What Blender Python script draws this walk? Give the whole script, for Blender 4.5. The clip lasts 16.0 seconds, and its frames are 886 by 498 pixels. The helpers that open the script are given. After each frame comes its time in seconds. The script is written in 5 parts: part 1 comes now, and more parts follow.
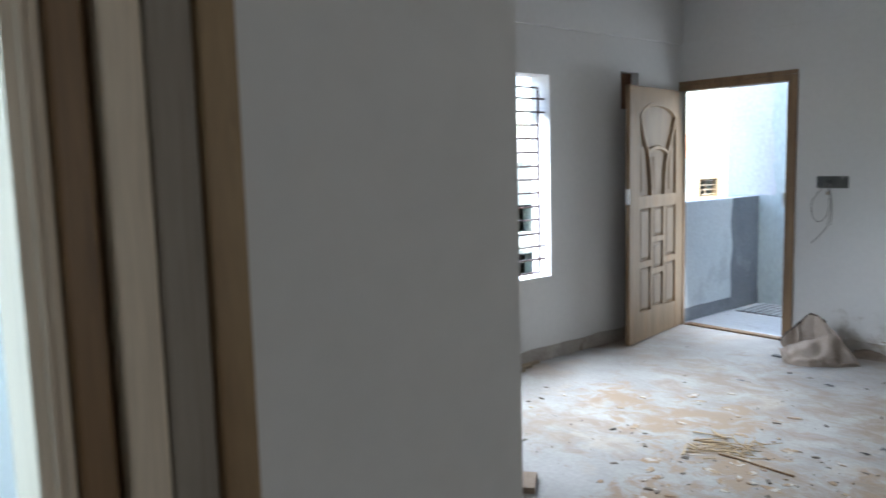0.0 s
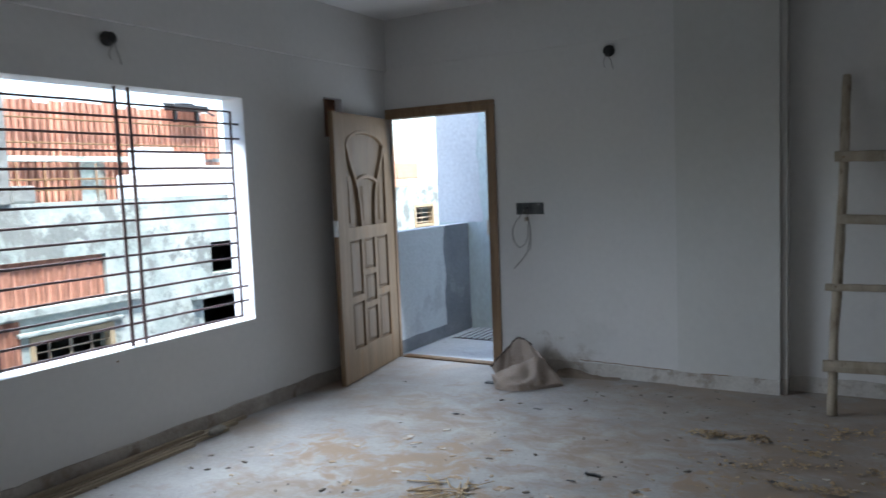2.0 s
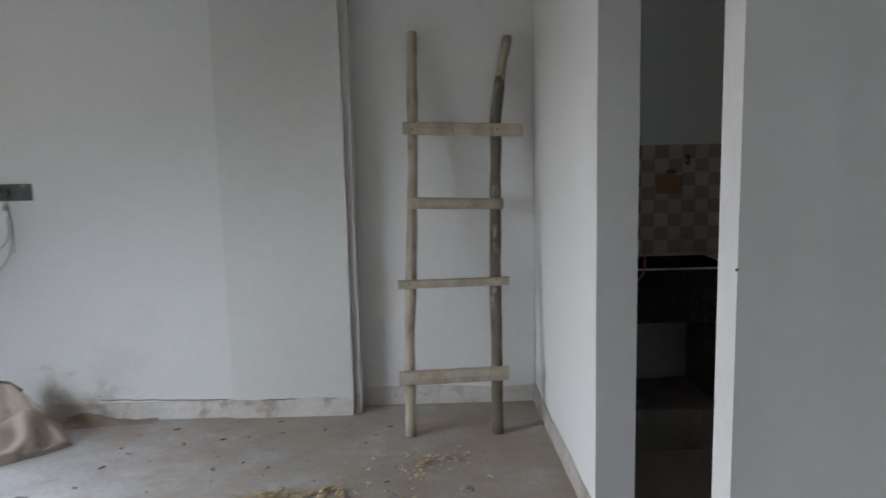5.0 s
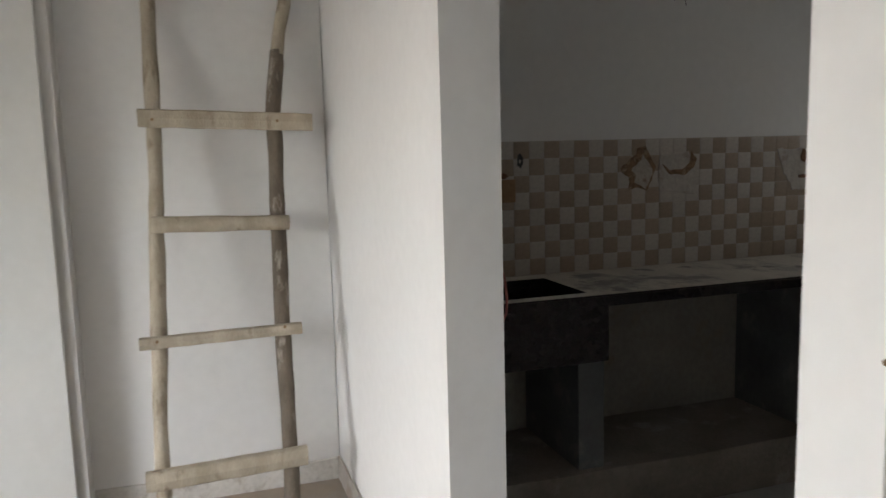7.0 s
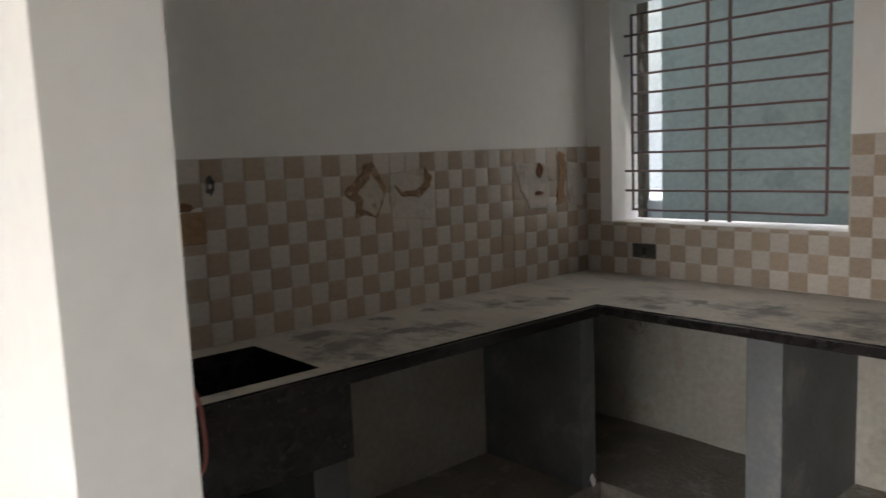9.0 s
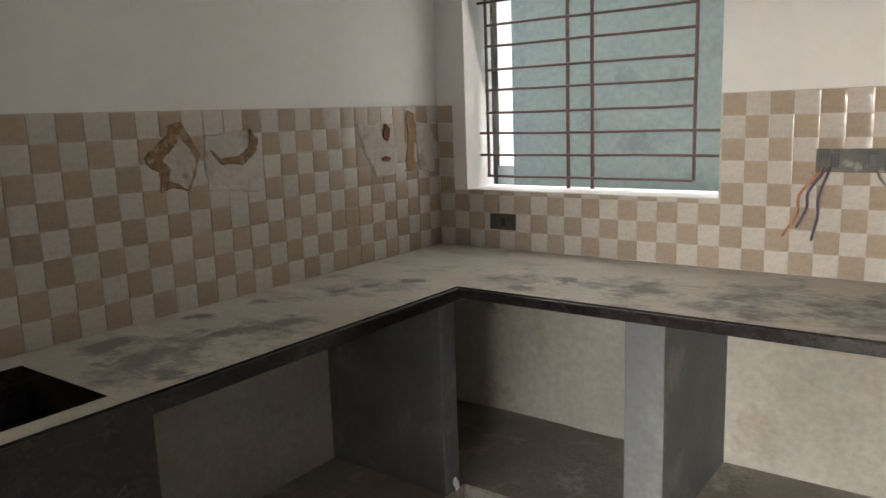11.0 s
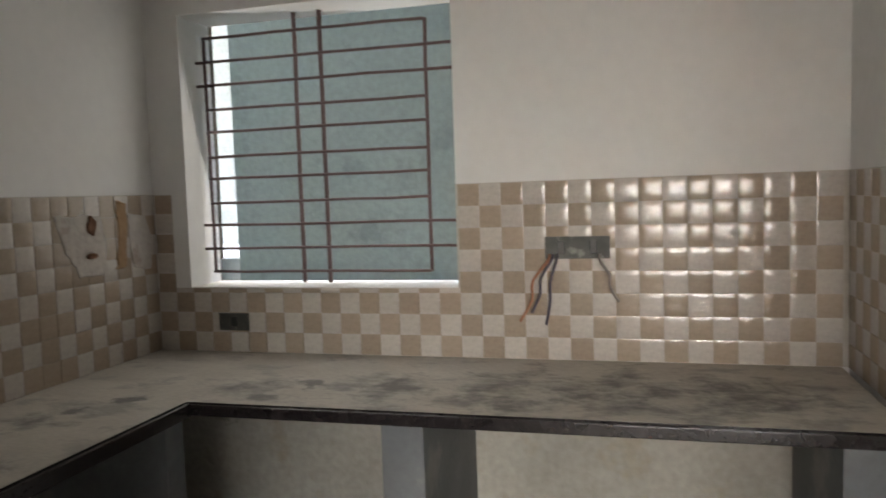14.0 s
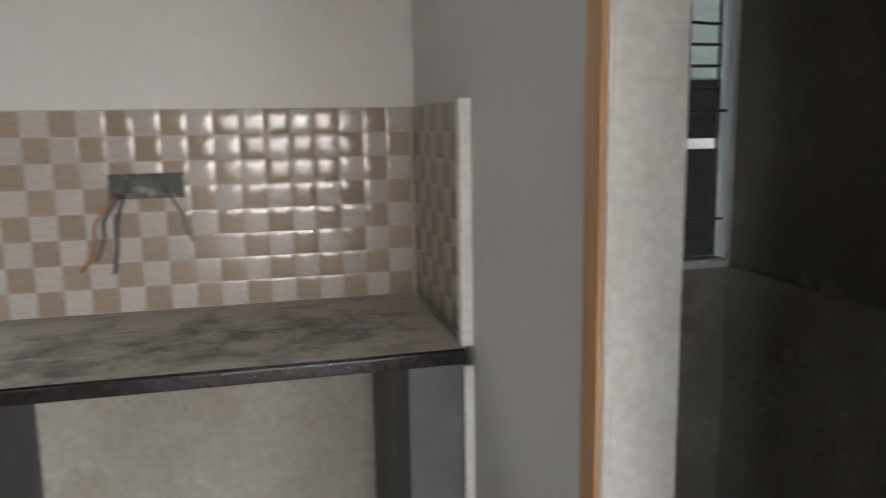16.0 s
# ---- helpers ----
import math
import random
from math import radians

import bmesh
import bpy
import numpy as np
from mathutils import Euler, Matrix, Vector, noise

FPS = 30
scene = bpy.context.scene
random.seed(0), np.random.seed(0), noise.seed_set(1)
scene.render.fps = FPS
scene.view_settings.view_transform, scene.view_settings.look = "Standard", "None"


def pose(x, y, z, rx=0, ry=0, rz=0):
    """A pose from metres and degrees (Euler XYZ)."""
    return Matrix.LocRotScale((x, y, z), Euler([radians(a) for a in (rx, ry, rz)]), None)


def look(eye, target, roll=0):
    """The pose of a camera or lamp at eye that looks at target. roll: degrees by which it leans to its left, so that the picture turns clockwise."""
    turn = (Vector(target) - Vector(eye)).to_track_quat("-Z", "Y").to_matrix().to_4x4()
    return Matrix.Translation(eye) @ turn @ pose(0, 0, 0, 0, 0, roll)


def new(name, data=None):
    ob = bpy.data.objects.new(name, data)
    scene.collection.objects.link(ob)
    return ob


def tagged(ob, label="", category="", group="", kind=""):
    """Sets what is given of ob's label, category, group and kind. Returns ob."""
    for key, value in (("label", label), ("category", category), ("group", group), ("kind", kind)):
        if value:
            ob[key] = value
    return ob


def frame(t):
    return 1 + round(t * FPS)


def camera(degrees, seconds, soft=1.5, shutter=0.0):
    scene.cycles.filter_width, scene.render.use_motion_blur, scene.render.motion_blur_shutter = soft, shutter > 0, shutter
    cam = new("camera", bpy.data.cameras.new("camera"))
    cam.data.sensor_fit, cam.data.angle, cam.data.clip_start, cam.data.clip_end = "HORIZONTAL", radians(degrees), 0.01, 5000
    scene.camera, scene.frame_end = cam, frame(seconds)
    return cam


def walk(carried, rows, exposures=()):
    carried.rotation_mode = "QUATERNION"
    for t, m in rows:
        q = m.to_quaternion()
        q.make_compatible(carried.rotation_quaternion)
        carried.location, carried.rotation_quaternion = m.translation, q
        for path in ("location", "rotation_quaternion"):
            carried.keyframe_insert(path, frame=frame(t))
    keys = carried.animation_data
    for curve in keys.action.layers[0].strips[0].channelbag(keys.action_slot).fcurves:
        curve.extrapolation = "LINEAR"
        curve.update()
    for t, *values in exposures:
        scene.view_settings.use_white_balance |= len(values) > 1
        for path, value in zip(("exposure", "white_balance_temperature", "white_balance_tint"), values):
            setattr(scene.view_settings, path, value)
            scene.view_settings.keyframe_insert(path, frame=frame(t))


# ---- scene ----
cam = camera(60.9, 16.0, shutter=0.4)
PATH = [
    (0, (3.847, -5.886, 1.505), (2.31, -4.625, 1.278), -1.5),
    (0.5, (3.841, -5.783, 1.528), (2.468, -4.35, 1.286), -1.9),
    (1, (3.793, -5.645, 1.487), (2.557, -4.085, 1.288), -2.5),
    (1.5, (3.789, -5.544, 1.502), (2.623, -3.928, 1.334), -2.5),
    (2, (3.707, -5.412, 1.506), (2.696, -3.696, 1.333), -2.3),
    (2.5, (3.629, -5.256, 1.507), (2.793, -3.45, 1.314), -2.3),
    (3, (3.589, -5.079, 1.505), (2.946, -3.199, 1.28), -2.6),
    (3.5, (3.614, -4.83, 1.502), (3.075, -2.919, 1.26), -2.5),
    (4, (3.626, -4.589, 1.503), (3.189, -2.654, 1.247), -2.0),
    (4.5, (3.562, -4.339, 1.504), (3.366, -2.368, 1.226), -1.6),
    (7, (3.61, -3.063, 1.421), (4.227, -1.178, 1.168), -1.5),
    (7.5, (3.724, -2.833, 1.441), (4.468, -0.995, 1.179), -1.6),
    (8, (3.793, -2.669, 1.443), (4.65, -0.878, 1.198), -1.6),
    (8.5, (3.846, -2.458, 1.456), (4.942, -0.805, 1.204), -1.6),
    (9, (3.94, -2.302, 1.437), (5.249, -0.809, 1.195), -2.3),
    (11.5, (4.276, -1.941, 1.424), (5.924, -0.855, 1.093), -1.8),
    (12, (4.312, -1.888, 1.447), (6.053, -0.935, 1.197), -1.9),
    (12.5, (4.34, -1.883, 1.457), (6.136, -1.007, 1.373), -2.7),
    (13, (4.336, -1.841, 1.46), (6.161, -1.024, 1.472), -3.0),
    (13.5, (4.33, -1.818, 1.439), (6.203, -1.118, 1.392), -2.4),
    (14, (4.359, -1.862, 1.429), (6.284, -1.34, 1.283), -1.9),
    (14.5, (4.37, -1.84, 1.426), (6.332, -1.513, 1.222), -1.2),
    (15, (4.393, -1.858, 1.414), (6.373, -1.719, 1.164), -1.3),
    (15.5, (4.41, -1.861, 1.412), (6.382, -2.017, 1.117), -1.3),
    (16, (4.48, -1.951, 1.4), (6.396, -2.423, 1.079), -0.9),
]
walk(cam, [(t, look(eye, target, roll)) for t, eye, target, roll in PATH],
     exposures=[(0, 2.85, 6400, 10), (0.6, 2.7, 6300, 11), (1.5, 2.1, 6200, 10), (2.5, 2.15, 6350, 12), (3.5, 2.45, 6550, 12), (4.5, 2.95, 6550, 12), (7, 3.95, 7350, 14), (8, 4.2, 7600, 15), (9, 4.55, 7600, 15),
                (11.5, 5.5, 8000, 13), (14, 4.95, 7800, 14), (16, 4.85, 7250, 14)])

# ---- light ----
world = bpy.data.worlds.new("world")
scene.world = world
world.use_nodes = True
wn = world.node_tree.nodes
sky = wn.new("ShaderNodeTexSky")
sky.sky_type = "NISHITA"
sky.sun_disc = False
sky.sun_elevation = radians(66)
sky.sun_rotation = radians(112)
sky.air_density, sky.dust_density, sky.ozone_density = 1.0, 1.5, 1.0
wn["Background"].inputs["Strength"].default_value = 0.15
world.node_tree.links.new(sky.outputs["Color"], wn["Background"].inputs["Color"])

sun = new("sun", bpy.data.lights.new("sun", "SUN"))
sun.data.energy, sun.data.angle, sun.data.color = 3.0, radians(10), (1.0, 0.96, 0.9)
sun.matrix_world = look((4.4, -1.8, 10), (0, 0, 0))


def opening_light(name, place, target, wide, high, watts, colour, spread=180):
    """Sky light in the plane of an opening."""
    lamp = new(name, bpy.data.lights.new(name, "AREA"))
    lamp.data.shape, lamp.data.size, lamp.data.size_y = "RECTANGLE", wide, high
    lamp.data.energy, lamp.data.color, lamp.data.spread = watts, colour, radians(spread)
    lamp.matrix_world = look(place, target)
    return lamp


opening_light("window_light", (-0.3, -2.52, 1.38), (1.7, -1.95, -0.55), 1.75, 1.25, 9.2, (0.86, 0.94, 1.0), 104)
opening_light("kitchen_window_light", (7.05, -0.74, 1.6), (4.6, -1.6, 0.9), 1.0, 0.95, 0.15, (0.88, 0.95, 1.0))
opening_light("entrance_light", (0.525, 0.1, 1.05), (0.72, -3, 0.55), 0.8, 1.9, 2.9, (0.84, 0.93, 1.0))
# Unseen fill lamp added to brighten the hall; no window is known.
opening_light("hall_fill_light", (7.05, -4.9, 1.5), (4, -4.9, 1.2), 1.35, 1.15, 2.1, (0.98, 0.98, 0.95))
opening_light("bedroom_window_light", (2.4, -7.65, 1.5), (2.4, -5, 1.2), 0.95, 1.15, 6.5, (0.62, 0.86, 1.0))


# ---- materials ----
def material(name, base, second, scale, rough=0.8, bump=0.15, fine=60.0, third=None, stain=0.0, stain_scale=1.2,
             metal=0.0, vary=0.0, grain=None, tone=0.1):
    """Two tones mixed by large noise, a fine grain, stains in a third tone, and relief from the fine noise."""
    m = bpy.data.materials.new(name)
    m.use_nodes = True
    n, l = m.node_tree.nodes, m.node_tree.links
    b = n["Principled BSDF"]
    tc = n.new("ShaderNodeTexCoord")
    mp = n.new("ShaderNodeMapping")
    l.new(tc.outputs["Object"], mp.inputs["Vector"])
    if grain:
        mp.inputs["Scale"].default_value = grain
    big = n.new("ShaderNodeTexNoise")
    big.inputs["Scale"].default_value, big.inputs["Detail"].default_value = scale, 6
    l.new(mp.outputs["Vector"], big.inputs["Vector"])
    ramp = n.new("ShaderNodeValToRGB")
    ramp.color_ramp.elements[0].position, ramp.color_ramp.elements[1].position = 0.35, 0.65
    ramp.color_ramp.elements[0].color, ramp.color_ramp.elements[1].color = (*base, 1), (*second, 1)
    l.new(big.outputs["Fac"], ramp.inputs["Fac"])
    out = ramp.outputs["Color"]
    small = n.new("ShaderNodeTexNoise")
    small.inputs["Scale"].default_value, small.inputs["Detail"].default_value = fine, 5
    l.new(mp.outputs["Vector"], small.inputs["Vector"])
    if third:
        patch = n.new("ShaderNodeTexNoise")
        patch.inputs["Scale"].default_value, patch.inputs["Detail"].default_value = stain_scale, 8
        patch.inputs["Roughness"].default_value = 0.65
        l.new(mp.outputs["Vector"], patch.inputs["Vector"])
        cut = n.new("ShaderNodeValToRGB")
        cut.color_ramp.elements[0].position, cut.color_ramp.elements[1].position = 0.62 - 0.22 * stain, 0.7 - 0.2 * stain
        l.new(patch.outputs["Fac"], cut.inputs["Fac"])
        mix = n.new("ShaderNodeMix")
        mix.data_type = "RGBA"
        l.new(cut.outputs["Color"], mix.inputs["Factor"])
        l.new(out, mix.inputs["A"])
        mix.inputs["B"].default_value = (*third, 1)
        out = mix.outputs["Result"]
    mul = n.new("ShaderNodeMix")
    mul.data_type, mul.blend_type = "RGBA", "MULTIPLY"
    mul.inputs["Factor"].default_value = 1.0
    rng = n.new("ShaderNodeMapRange")
    rng.inputs["From Min"].default_value, rng.inputs["From Max"].default_value = 0.3, 0.7
    rng.inputs["To Min"].default_value, rng.inputs["To Max"].default_value = 1 - tone, 1 + tone * 0.7
    l.new(small.outputs["Fac"], rng.inputs["Value"])
    l.new(out, mul.inputs["A"])
    l.new(rng.outputs["Result"], mul.inputs["B"])
    out = mul.outputs["Result"]
    if vary:
        info = n.new("ShaderNodeObjectInfo")
        each = n.new("ShaderNodeMapRange")
        each.inputs["To Min"].default_value, each.inputs["To Max"].default_value = 1 - vary, 1 + vary
        l.new(info.outputs["Random"], each.inputs["Value"])
        again = n.new("ShaderNodeMix")
        again.data_type, again.blend_type = "RGBA", "MULTIPLY"
        again.inputs["Factor"].default_value = 1.0
        l.new(out, again.inputs["A"])
        l.new(each.outputs["Result"], again.inputs["B"])
        out = again.outputs["Result"]
    l.new(out, b.inputs["Base Color"])
    b.inputs["Roughness"].default_value, b.inputs["Metallic"].default_value = rough, metal
    bp = n.new("ShaderNodeBump")
    bp.inputs["Strength"].default_value, bp.inputs["Distance"].default_value = bump, 0.01
    l.new(small.outputs["Fac"], bp.inputs["Height"])
    l.new(bp.outputs["Normal"], b.inputs["Normal"])
    return m


M_WALL = material("wall_primer", (0.64, 0.63, 0.615), (0.69, 0.68, 0.665), 0.5, 0.85, 0.035, 24, (0.63, 0.619, 0.603), 0.04, 0.9, tone=0.025)
# Off-white slightly darker than the walls on either side.
M_COLUMN = material("column_off_white", (0.57, 0.565, 0.54), (0.62, 0.615, 0.59), 0.7, 0.85, 0.035, 24, tone=0.025)
# Grey a step darker than the column next to it.
M_EDGE = material("grey_edge", (0.49, 0.475, 0.45), (0.54, 0.525, 0.5), 3.0, 0.9, 0.1, 30, (0.45, 0.43, 0.405), 0.3, 3.0, grain=(1, 1, 0.3), tone=0.05)
M_CEIL = material("ceiling_paint", (0.66, 0.65, 0.64), (0.72, 0.71, 0.7), 0.8, 0.9, 0.03, 40, tone=0.02)
M_REVEAL = material("white_putty", (0.78, 0.8, 0.82), (0.84, 0.85, 0.86), 2.0, 0.8, 0.03, 50, tone=0.02)
M_FLOOR = material("floor_screed", (0.31, 0.303, 0.297), (0.4, 0.395, 0.39), 2.6, 0.72, 0.3, 40, (0.4, 0.36, 0.32), 0.3, 2.3)
M_SKIRT = material("rough_plaster_band", (0.33, 0.29, 0.255), (0.45, 0.41, 0.37), 4.0, 0.95, 0.5, 50, (0.27, 0.22, 0.18), 0.35, 5)
M_SKIRT_PALE = material("dusty_plaster_band", (0.5, 0.47, 0.435), (0.59, 0.565, 0.53), 4.0, 0.95, 0.5, 50, (0.36, 0.31, 0.265), 0.35, 5)
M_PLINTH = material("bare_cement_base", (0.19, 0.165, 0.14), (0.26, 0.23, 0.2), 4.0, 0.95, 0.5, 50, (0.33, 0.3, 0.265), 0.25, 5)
M_WOOD = material("teak_frame", (0.2, 0.12, 0.065), (0.29, 0.185, 0.1), 3.0, 0.55, 0.15, 30, (0.16, 0.08, 0.035), 0.15, 2.0, grain=(6, 6, 0.5))
# Darker copy of the door teak, giving the recesses their shade.
M_PANEL = material("shaded_teak", (0.125, 0.078, 0.038), (0.175, 0.112, 0.058), 3.0, 0.62, 0.12, 30, (0.15, 0.08, 0.032), 0.25, 2.0, grain=(6, 6, 0.5))
M_DOOR = material("teak_door", (0.18, 0.115, 0.06), (0.235, 0.155, 0.086), 3.0, 0.65, 0.12, 30, (0.23, 0.125, 0.05), 0.25, 2.0, grain=(6, 6, 0.5))
M_PINE = material("pale_moulding", (0.62, 0.52, 0.4), (0.7, 0.6, 0.48), 3.0, 0.6, 0.1, 30, grain=(8, 8, 0.4))
M_BROWN = material("stained_frame", (0.16, 0.088, 0.036), (0.24, 0.14, 0.062), 2.0, 0.5, 0.1, 30, (0.09, 0.046, 0.02), 0.3, 2.0, grain=(8, 8, 0.4))
M_POLE = material("weathered_pole", (0.33, 0.28, 0.212), (0.44, 0.38, 0.3), 5.0, 0.85, 0.4, 60, (0.25, 0.2, 0.15), 0.25, 6, grain=(3, 3, 0.8))
M_DARKPOLE = material("dark_pole", (0.1, 0.08, 0.06), (0.17, 0.135, 0.105), 5.0, 0.85, 0.5, 60, (0.33, 0.29, 0.25), 0.2, 7, grain=(3, 3, 0.8))
M_STEEL = material("primed_rod", (0.085, 0.046, 0.042), (0.12, 0.065, 0.058), 6.0, 0.6, 0.1, 80)
M_GREY = material("grey_plaster", (0.58, 0.67, 0.65), (0.72, 0.8, 0.78), 1.6, 0.9, 0.35, 40, (0.75, 0.78, 0.8), 0.15, 2.0, grain=(1, 1, 0.45))
M_PARAPET = material("light_plaster", (0.64, 0.69, 0.7), (0.71, 0.76, 0.77), 2.0, 0.9, 0.2, 40, (0.58, 0.62, 0.63), 0.3, 2.0)
M_DAMP = material("damp_plaster", (0.2, 0.215, 0.235), (0.26, 0.28, 0.3), 2.5, 0.75, 0.3, 40, (0.3, 0.32, 0.335), 0.2, 3)
M_CEMENT = material("cement_facade", (0.36, 0.44, 0.425), (0.54, 0.61, 0.585), 3.4, 0.95, 0.6, 25, (0.24, 0.275, 0.265), 0.5, 4.0)
M_OLDCEMENT = material("blackened_cement", (0.2, 0.22, 0.215), (0.3, 0.325, 0.315), 4.0, 0.95, 0.5, 25, (0.14, 0.15, 0.145), 0.35, 5)
M_SHEET = material("rusty_sheet", (0.6, 0.29, 0.2), (0.68, 0.38, 0.28), 1.5, 0.7, 0.2, 30, (0.62, 0.5, 0.44), 0.3, 2.0, grain=(1, 1, 0.3), vary=0.22)
# Near black that paints the shade inside holes.
M_DARK = material("unlit_hole_black", (0.012, 0.012, 0.014), (0.02, 0.02, 0.022), 3.0, 0.9, 0.1, 30)
M_YELLOW = material("yellow_frame", (0.4, 0.32, 0.2), (0.48, 0.4, 0.27), 3.0, 0.7, 0.1, 30)
M_BRICK = material("hollow_brick", (0.58, 0.24, 0.13), (0.65, 0.3, 0.18), 4.0, 0.9, 0.3, 40, vary=0.15)
M_BARK = material("bark", (0.16, 0.13, 0.1), (0.24, 0.2, 0.16), 8.0, 0.95, 0.4, 50)
M_GROUND = material("street_ground", (0.2, 0.18, 0.16), (0.27, 0.24, 0.21), 0.8, 0.95, 0.4, 20)
M_SACK = material("woven_sack", (0.34, 0.275, 0.23), (0.41, 0.345, 0.3), 5.0, 0.95, 0.4, 120, (0.28, 0.22, 0.18), 0.3, 5)
M_METALBOX = material("galvanised_box", (0.045, 0.045, 0.042), (0.09, 0.09, 0.08), 12.0, 0.55, 0.1, 60, (0.2, 0.2, 0.18), 0.2, 20, metal=0.2)
M_CABLE = material("cable", (0.12, 0.11, 0.1), (0.16, 0.15, 0.14), 8.0, 0.5, 0.05, 60)
M_BLACK = material("black_plastic", (0.015, 0.015, 0.015), (0.022, 0.022, 0.022), 8.0, 0.4, 0.05, 60)
M_LOCK = material("lock_plate", (0.75, 0.75, 0.73), (0.8, 0.8, 0.78), 8.0, 0.4, 0.05, 60)
M_GRANITE = material("black_granite", (0.013, 0.01, 0.011), (0.021, 0.017, 0.018), 30.0, 0.2, 0.03, 200, (0.032, 0.027, 0.027), 0.2, 60)
M_SLATE = material("kadappa_stone", (0.09, 0.095, 0.1), (0.13, 0.135, 0.14), 4.0, 0.6, 0.15, 50, (0.19, 0.185, 0.175), 0.25, 4)
M_DUST = material("dusty_granite", (0.45, 0.412, 0.365), (0.54, 0.5, 0.445), 5.0, 0.75, 0.3, 60, (0.35, 0.325, 0.3), 0.35, 4.6, grain=(1.6, 0.8, 1))
# Stained plaster; the shade under the counter is put into its base.
M_UNDER = material("darkened_plaster", (0.27, 0.25, 0.22), (0.36, 0.335, 0.295), 2.5, 0.95, 0.35, 40, (0.3, 0.26, 0.21), 0.35, 4)
M_TILE_A = material("tan_tile", (0.31, 0.246, 0.192), (0.355, 0.285, 0.225), 9.0, 0.13, 0.012, 80, vary=0.08)
M_TILE_B = material("cream_tile", (0.445, 0.4, 0.365), (0.49, 0.445, 0.408), 9.0, 0.13, 0.012, 80, vary=0.05)
for m in (M_TILE_A, M_TILE_B):
    m.node_tree.nodes["Principled BSDF"].inputs["Specular IOR Level"].default_value = 0.3
M_GROUT = material("grout", (0.4, 0.36, 0.315), (0.46, 0.415, 0.365), 12.0, 0.9, 0.2, 60)
M_MARBLE = material("white_edging", (0.72, 0.71, 0.69), (0.8, 0.79, 0.77), 4.0, 0.4, 0.05, 60)
M_SHAVE = material("wood_shavings", (0.36, 0.26, 0.15), (0.49, 0.375, 0.24), 20.0, 0.85, 0.2, 60, (0.28, 0.19, 0.11), 0.3, 15)
M_NEIGHBOUR = material("neighbour_render", (0.28, 0.338, 0.335), (0.33, 0.385, 0.38), 1.6, 0.95, 0.35, 30, (0.235, 0.285, 0.285), 0.3, 2.2)
# Much darker and browner than the off-white walls.
M_DARKROOM = material("dark_room_brown", (0.2, 0.17, 0.135), (0.27, 0.23, 0.185), 2.2, 0.95, 0.35, 40, (0.33, 0.3, 0.25), 0.15, 4)
M_ORANGE = material("fresh_wood", (0.46, 0.25, 0.12), (0.55, 0.32, 0.17), 3.0, 0.5, 0.1, 30, grain=(8, 8, 0.4))
M_WHITEWALL = material("whitewash", (0.72, 0.74, 0.75), (0.78, 0.8, 0.81), 2.0, 0.9, 0.2, 30)
M_EARTH = material("swept_earth", (0.22, 0.175, 0.14), (0.3, 0.245, 0.2), 9.0, 0.95, 0.6, 60)
M_HEM = material("frayed_hem", (0.07, 0.055, 0.045), (0.12, 0.095, 0.08), 9.0, 0.95, 0.6, 60)
M_GLOOM = material("distant_wash", (0.62, 0.64, 0.64), (0.7, 0.72, 0.72), 2.0, 0.9, 0.2, 30)
M_REDBRICK = material("bared_brick", (0.13, 0.06, 0.032), (0.21, 0.1, 0.055), 14.0, 0.95, 0.8, 60)


